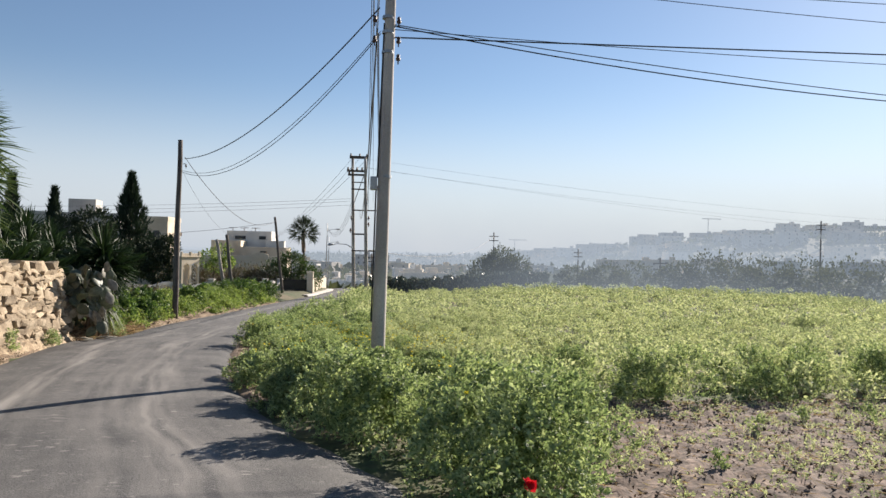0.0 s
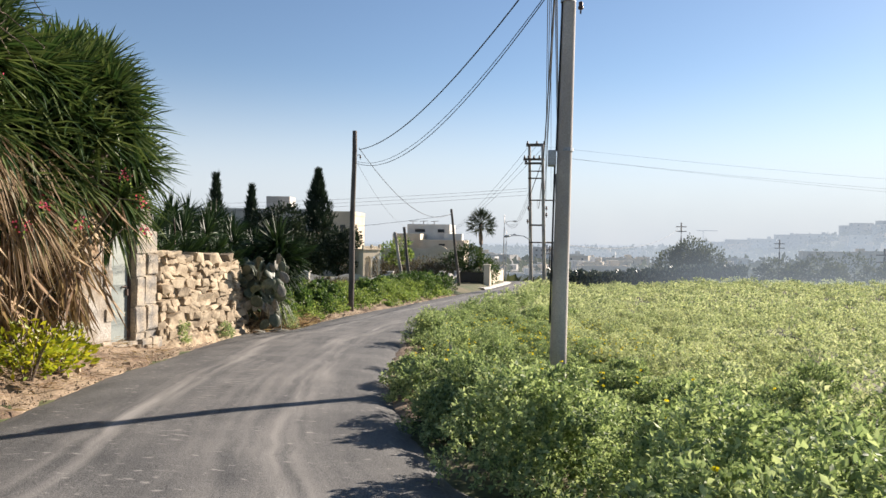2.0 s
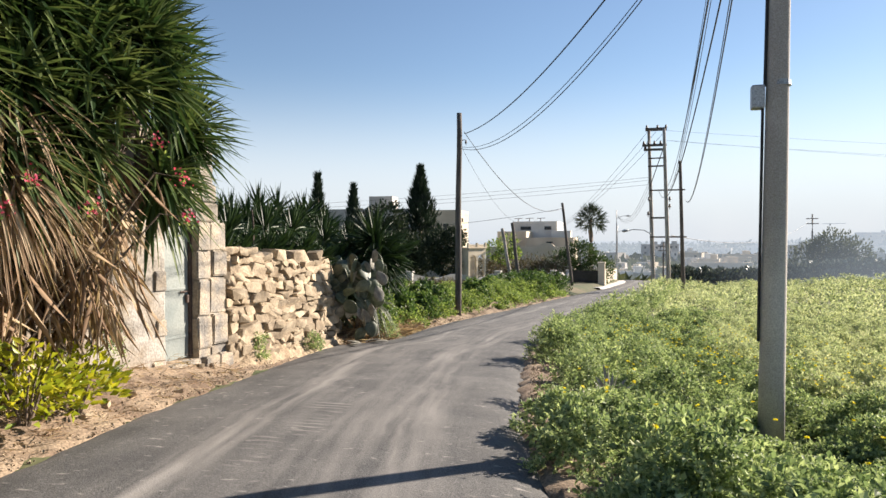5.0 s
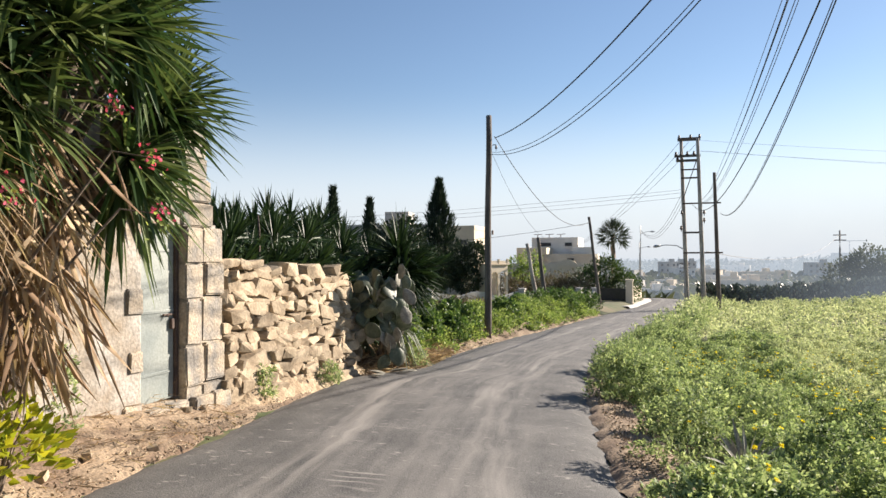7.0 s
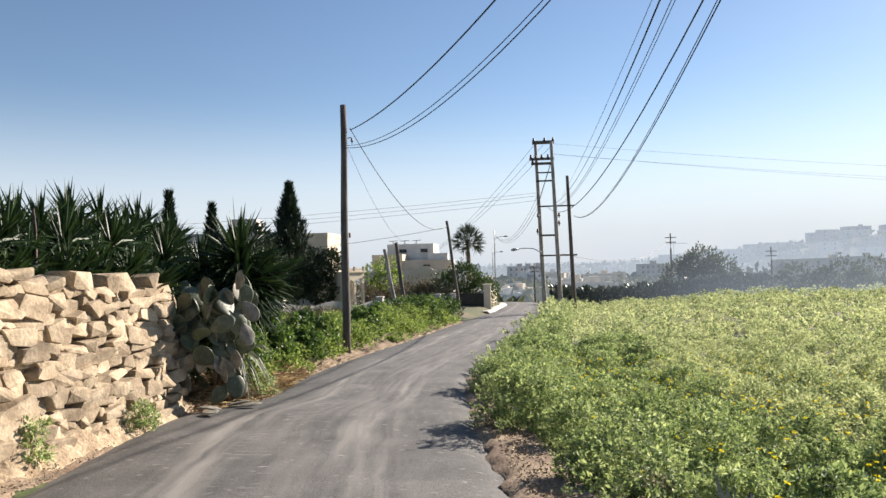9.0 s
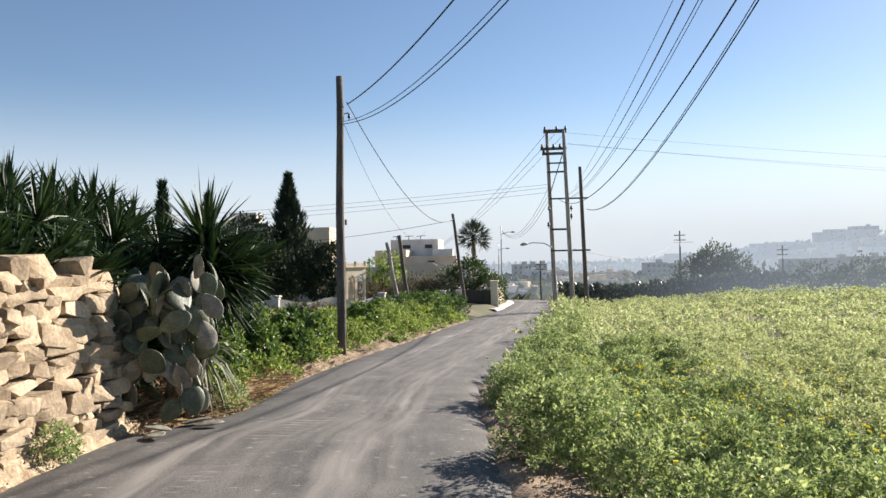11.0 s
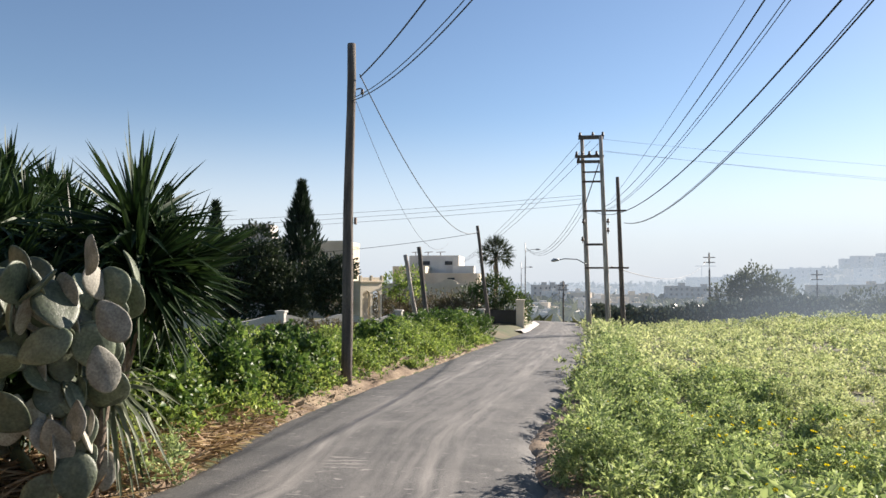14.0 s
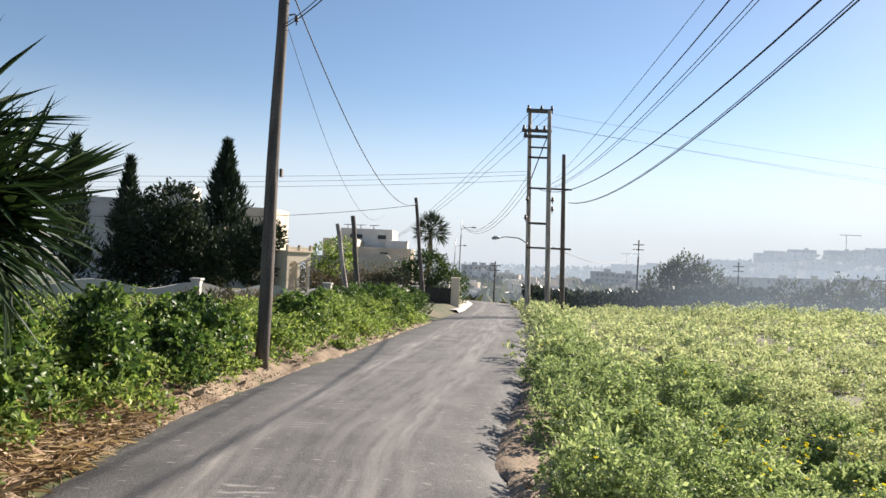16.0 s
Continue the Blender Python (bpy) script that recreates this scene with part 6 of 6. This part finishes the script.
for k in range(120):
    az, dist = tr.uniform(12, 58), tr.uniform(380, 700)
    x, y = far(az, dist)
    st = tr.choice((1, 2, 2, 3))
    house("hill_house", land_at(x, y), tr.uniform(9, 24), tr.uniform(8, 12), 3.1 * st, st, TOWN[k % 5], "pale flat-roofed house on the far hillside", tr.uniform(-0.5, 0.2), (1.3, 1.4), 6.0, "house", "hillside houses", tr.random() < 0.4)
for az, w, h in ((13.0, 30, 6), (15.5, 34, 8), (18.5, 22, 9), (20.5, 30, 5), (22.4, 13, 13), (25.0, 22, 13), (27.5, 26, 9), (29.4, 30, 7), (31.5, 40, 7), (34.0, 40, 7), (36, 34, 9), (38.5, 30, 7), (41, 34, 8), (44, 30, 8), (48, 36, 8)):
    x, y = far(az, 742)
    h *= 0.62
    house("ridge_building", land_at(x, y), w, 14, h, max(1, int(h / 3.2)), GREY_RENDER, "flat-roofed block on the ridge of the hill", -0.2, (1.6, 1.5), 6.0, "apartment block", "ridge buildings")
# scrub between the houses
n = 9000
az, dist = rng.uniform(-8, 60, n), rng.uniform(150, 720, n)
x, y = dist * np.sin(np.radians(az)), dist * np.cos(np.radians(az))
P = np.stack((x, y, land(x, y) + rng.uniform(0, 2.5, n)), -1)
D = np.stack((rng.normal(0, 1, n), rng.normal(0, 0.4, n), rng.uniform(0, 1, n)), -1)
tagged(new("valley_scrub", leaf_mesh("valley_scrub", P, D, rng.uniform(2.0, 6.0, n), rng.uniform(1.5, 3.5, n), SCRUB, rng)), "grey-green trees and scrub across the valley", "woods", kind="stuff")
for az in (27.6, 12.6):
    x, y = far(az, 720)
    crane = pole("tower_crane", land_at(x, y), (x, y, 38 if az > 20 else 14), 0.35, 0.35, STEEL, "far tower crane above the hill", "crane", 4)
    zt = (38 if az > 20 else 14) - crane.location.z
    bm = bmesh.new()
    box(bm, (-6, -0.3, zt - 0.6), (13, 0.3, zt))
    part("jib", bm, STEEL, crane)


# ---- distance: glowing see-through sheets that stand in for valley haze ----
def haze(name, radius, az0, az1, low, high, amount, tone, label, patchy=0.0, side=None):
    m = bpy.data.materials.new(name)
    m.use_nodes = True
    nn, link = m.node_tree.nodes, m.node_tree.links.new
    nn.remove(nn["Principled BSDF"])
    # emission mixed with transparency: haze painted as a glow that fades upwards
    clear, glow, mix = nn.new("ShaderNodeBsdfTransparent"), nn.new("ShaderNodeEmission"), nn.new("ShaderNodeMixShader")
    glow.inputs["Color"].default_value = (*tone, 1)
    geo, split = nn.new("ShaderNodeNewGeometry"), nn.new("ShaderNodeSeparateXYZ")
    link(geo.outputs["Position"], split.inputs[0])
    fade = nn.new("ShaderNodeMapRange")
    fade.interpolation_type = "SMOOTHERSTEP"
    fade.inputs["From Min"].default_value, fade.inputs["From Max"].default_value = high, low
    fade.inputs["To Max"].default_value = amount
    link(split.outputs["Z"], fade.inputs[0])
    last = fade.outputs[0]
    if patchy:
        wisps = nn.new("ShaderNodeTexNoise")
        wisps.inputs["Scale"].default_value, wisps.inputs["Detail"].default_value = 0.03, 3
        link(geo.outputs["Position"], wisps.inputs["Vector"])
        span = nn.new("ShaderNodeMapRange")
        span.inputs["From Min"].default_value, span.inputs["From Max"].default_value = 0.3, 0.7
        span.inputs["To Min"].default_value = 1 - patchy
        link(wisps.outputs[0], span.inputs[0])
        times = nn.new("ShaderNodeMath")
        times.operation = "MULTIPLY"
        link(last, times.inputs[0])
        link(span.outputs[0], times.inputs[1])
        last = times.outputs[0]
    if side:
        soft = nn.new("ShaderNodeMapRange")
        soft.interpolation_type = "SMOOTHERSTEP"
        soft.inputs["From Min"].default_value, soft.inputs["From Max"].default_value = side
        link(split.outputs["X"], soft.inputs[0])
        both = nn.new("ShaderNodeMath")
        both.operation = "MULTIPLY"
        link(last, both.inputs[0])
        link(soft.outputs[0], both.inputs[1])
        last = both.outputs[0]
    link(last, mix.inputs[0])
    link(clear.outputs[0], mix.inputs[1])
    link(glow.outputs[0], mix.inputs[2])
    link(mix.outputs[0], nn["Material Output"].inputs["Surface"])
    steps = 60
    vs, fs = [], []
    for i in range(steps + 1):
        a = az0 + (az1 - az0) * i / steps
        x, y = far(a, radius)
        vs += [(x, y, -40), (x, y, high + 1)]
    for i in range(steps):
        fs.append((2 * i, 2 * i + 2, 2 * i + 3, 2 * i + 1))
    return tagged(new(name, mesh_of(name, vs, fs, m, True)), label, "haze", kind="structure")


# veils of added glow that pale the low sky, hill, town and valley
HAZE_GLOW = (0.25, 0.29, 0.33)
haze("backdrop_horizon_glow", 2600, -180, 180, -20, 700, 0.75, (0.37, 0.39, 0.415), "glowing backdrop sheet standing in for pale bluish horizon haze")
haze("backdrop_far_haze_glow", 470, -120, 120, -14, 70, 0.72, HAZE_GLOW, "glowing see-through sheet standing in for bluish haze before the hill", 0.15)
haze("backdrop_town_haze_glow", 195, -120, 120, -12, 14, 0.30, HAZE_GLOW, "glowing see-through sheet standing in for haze over the valley town", 0.3)
haze("backdrop_valley_haze_glow", 73, 0.5, 110, -5, 8, 0.50, HAZE_GLOW, "glowing see-through sheet standing in for thin smoke over the valley", 0.55, (0, 22))
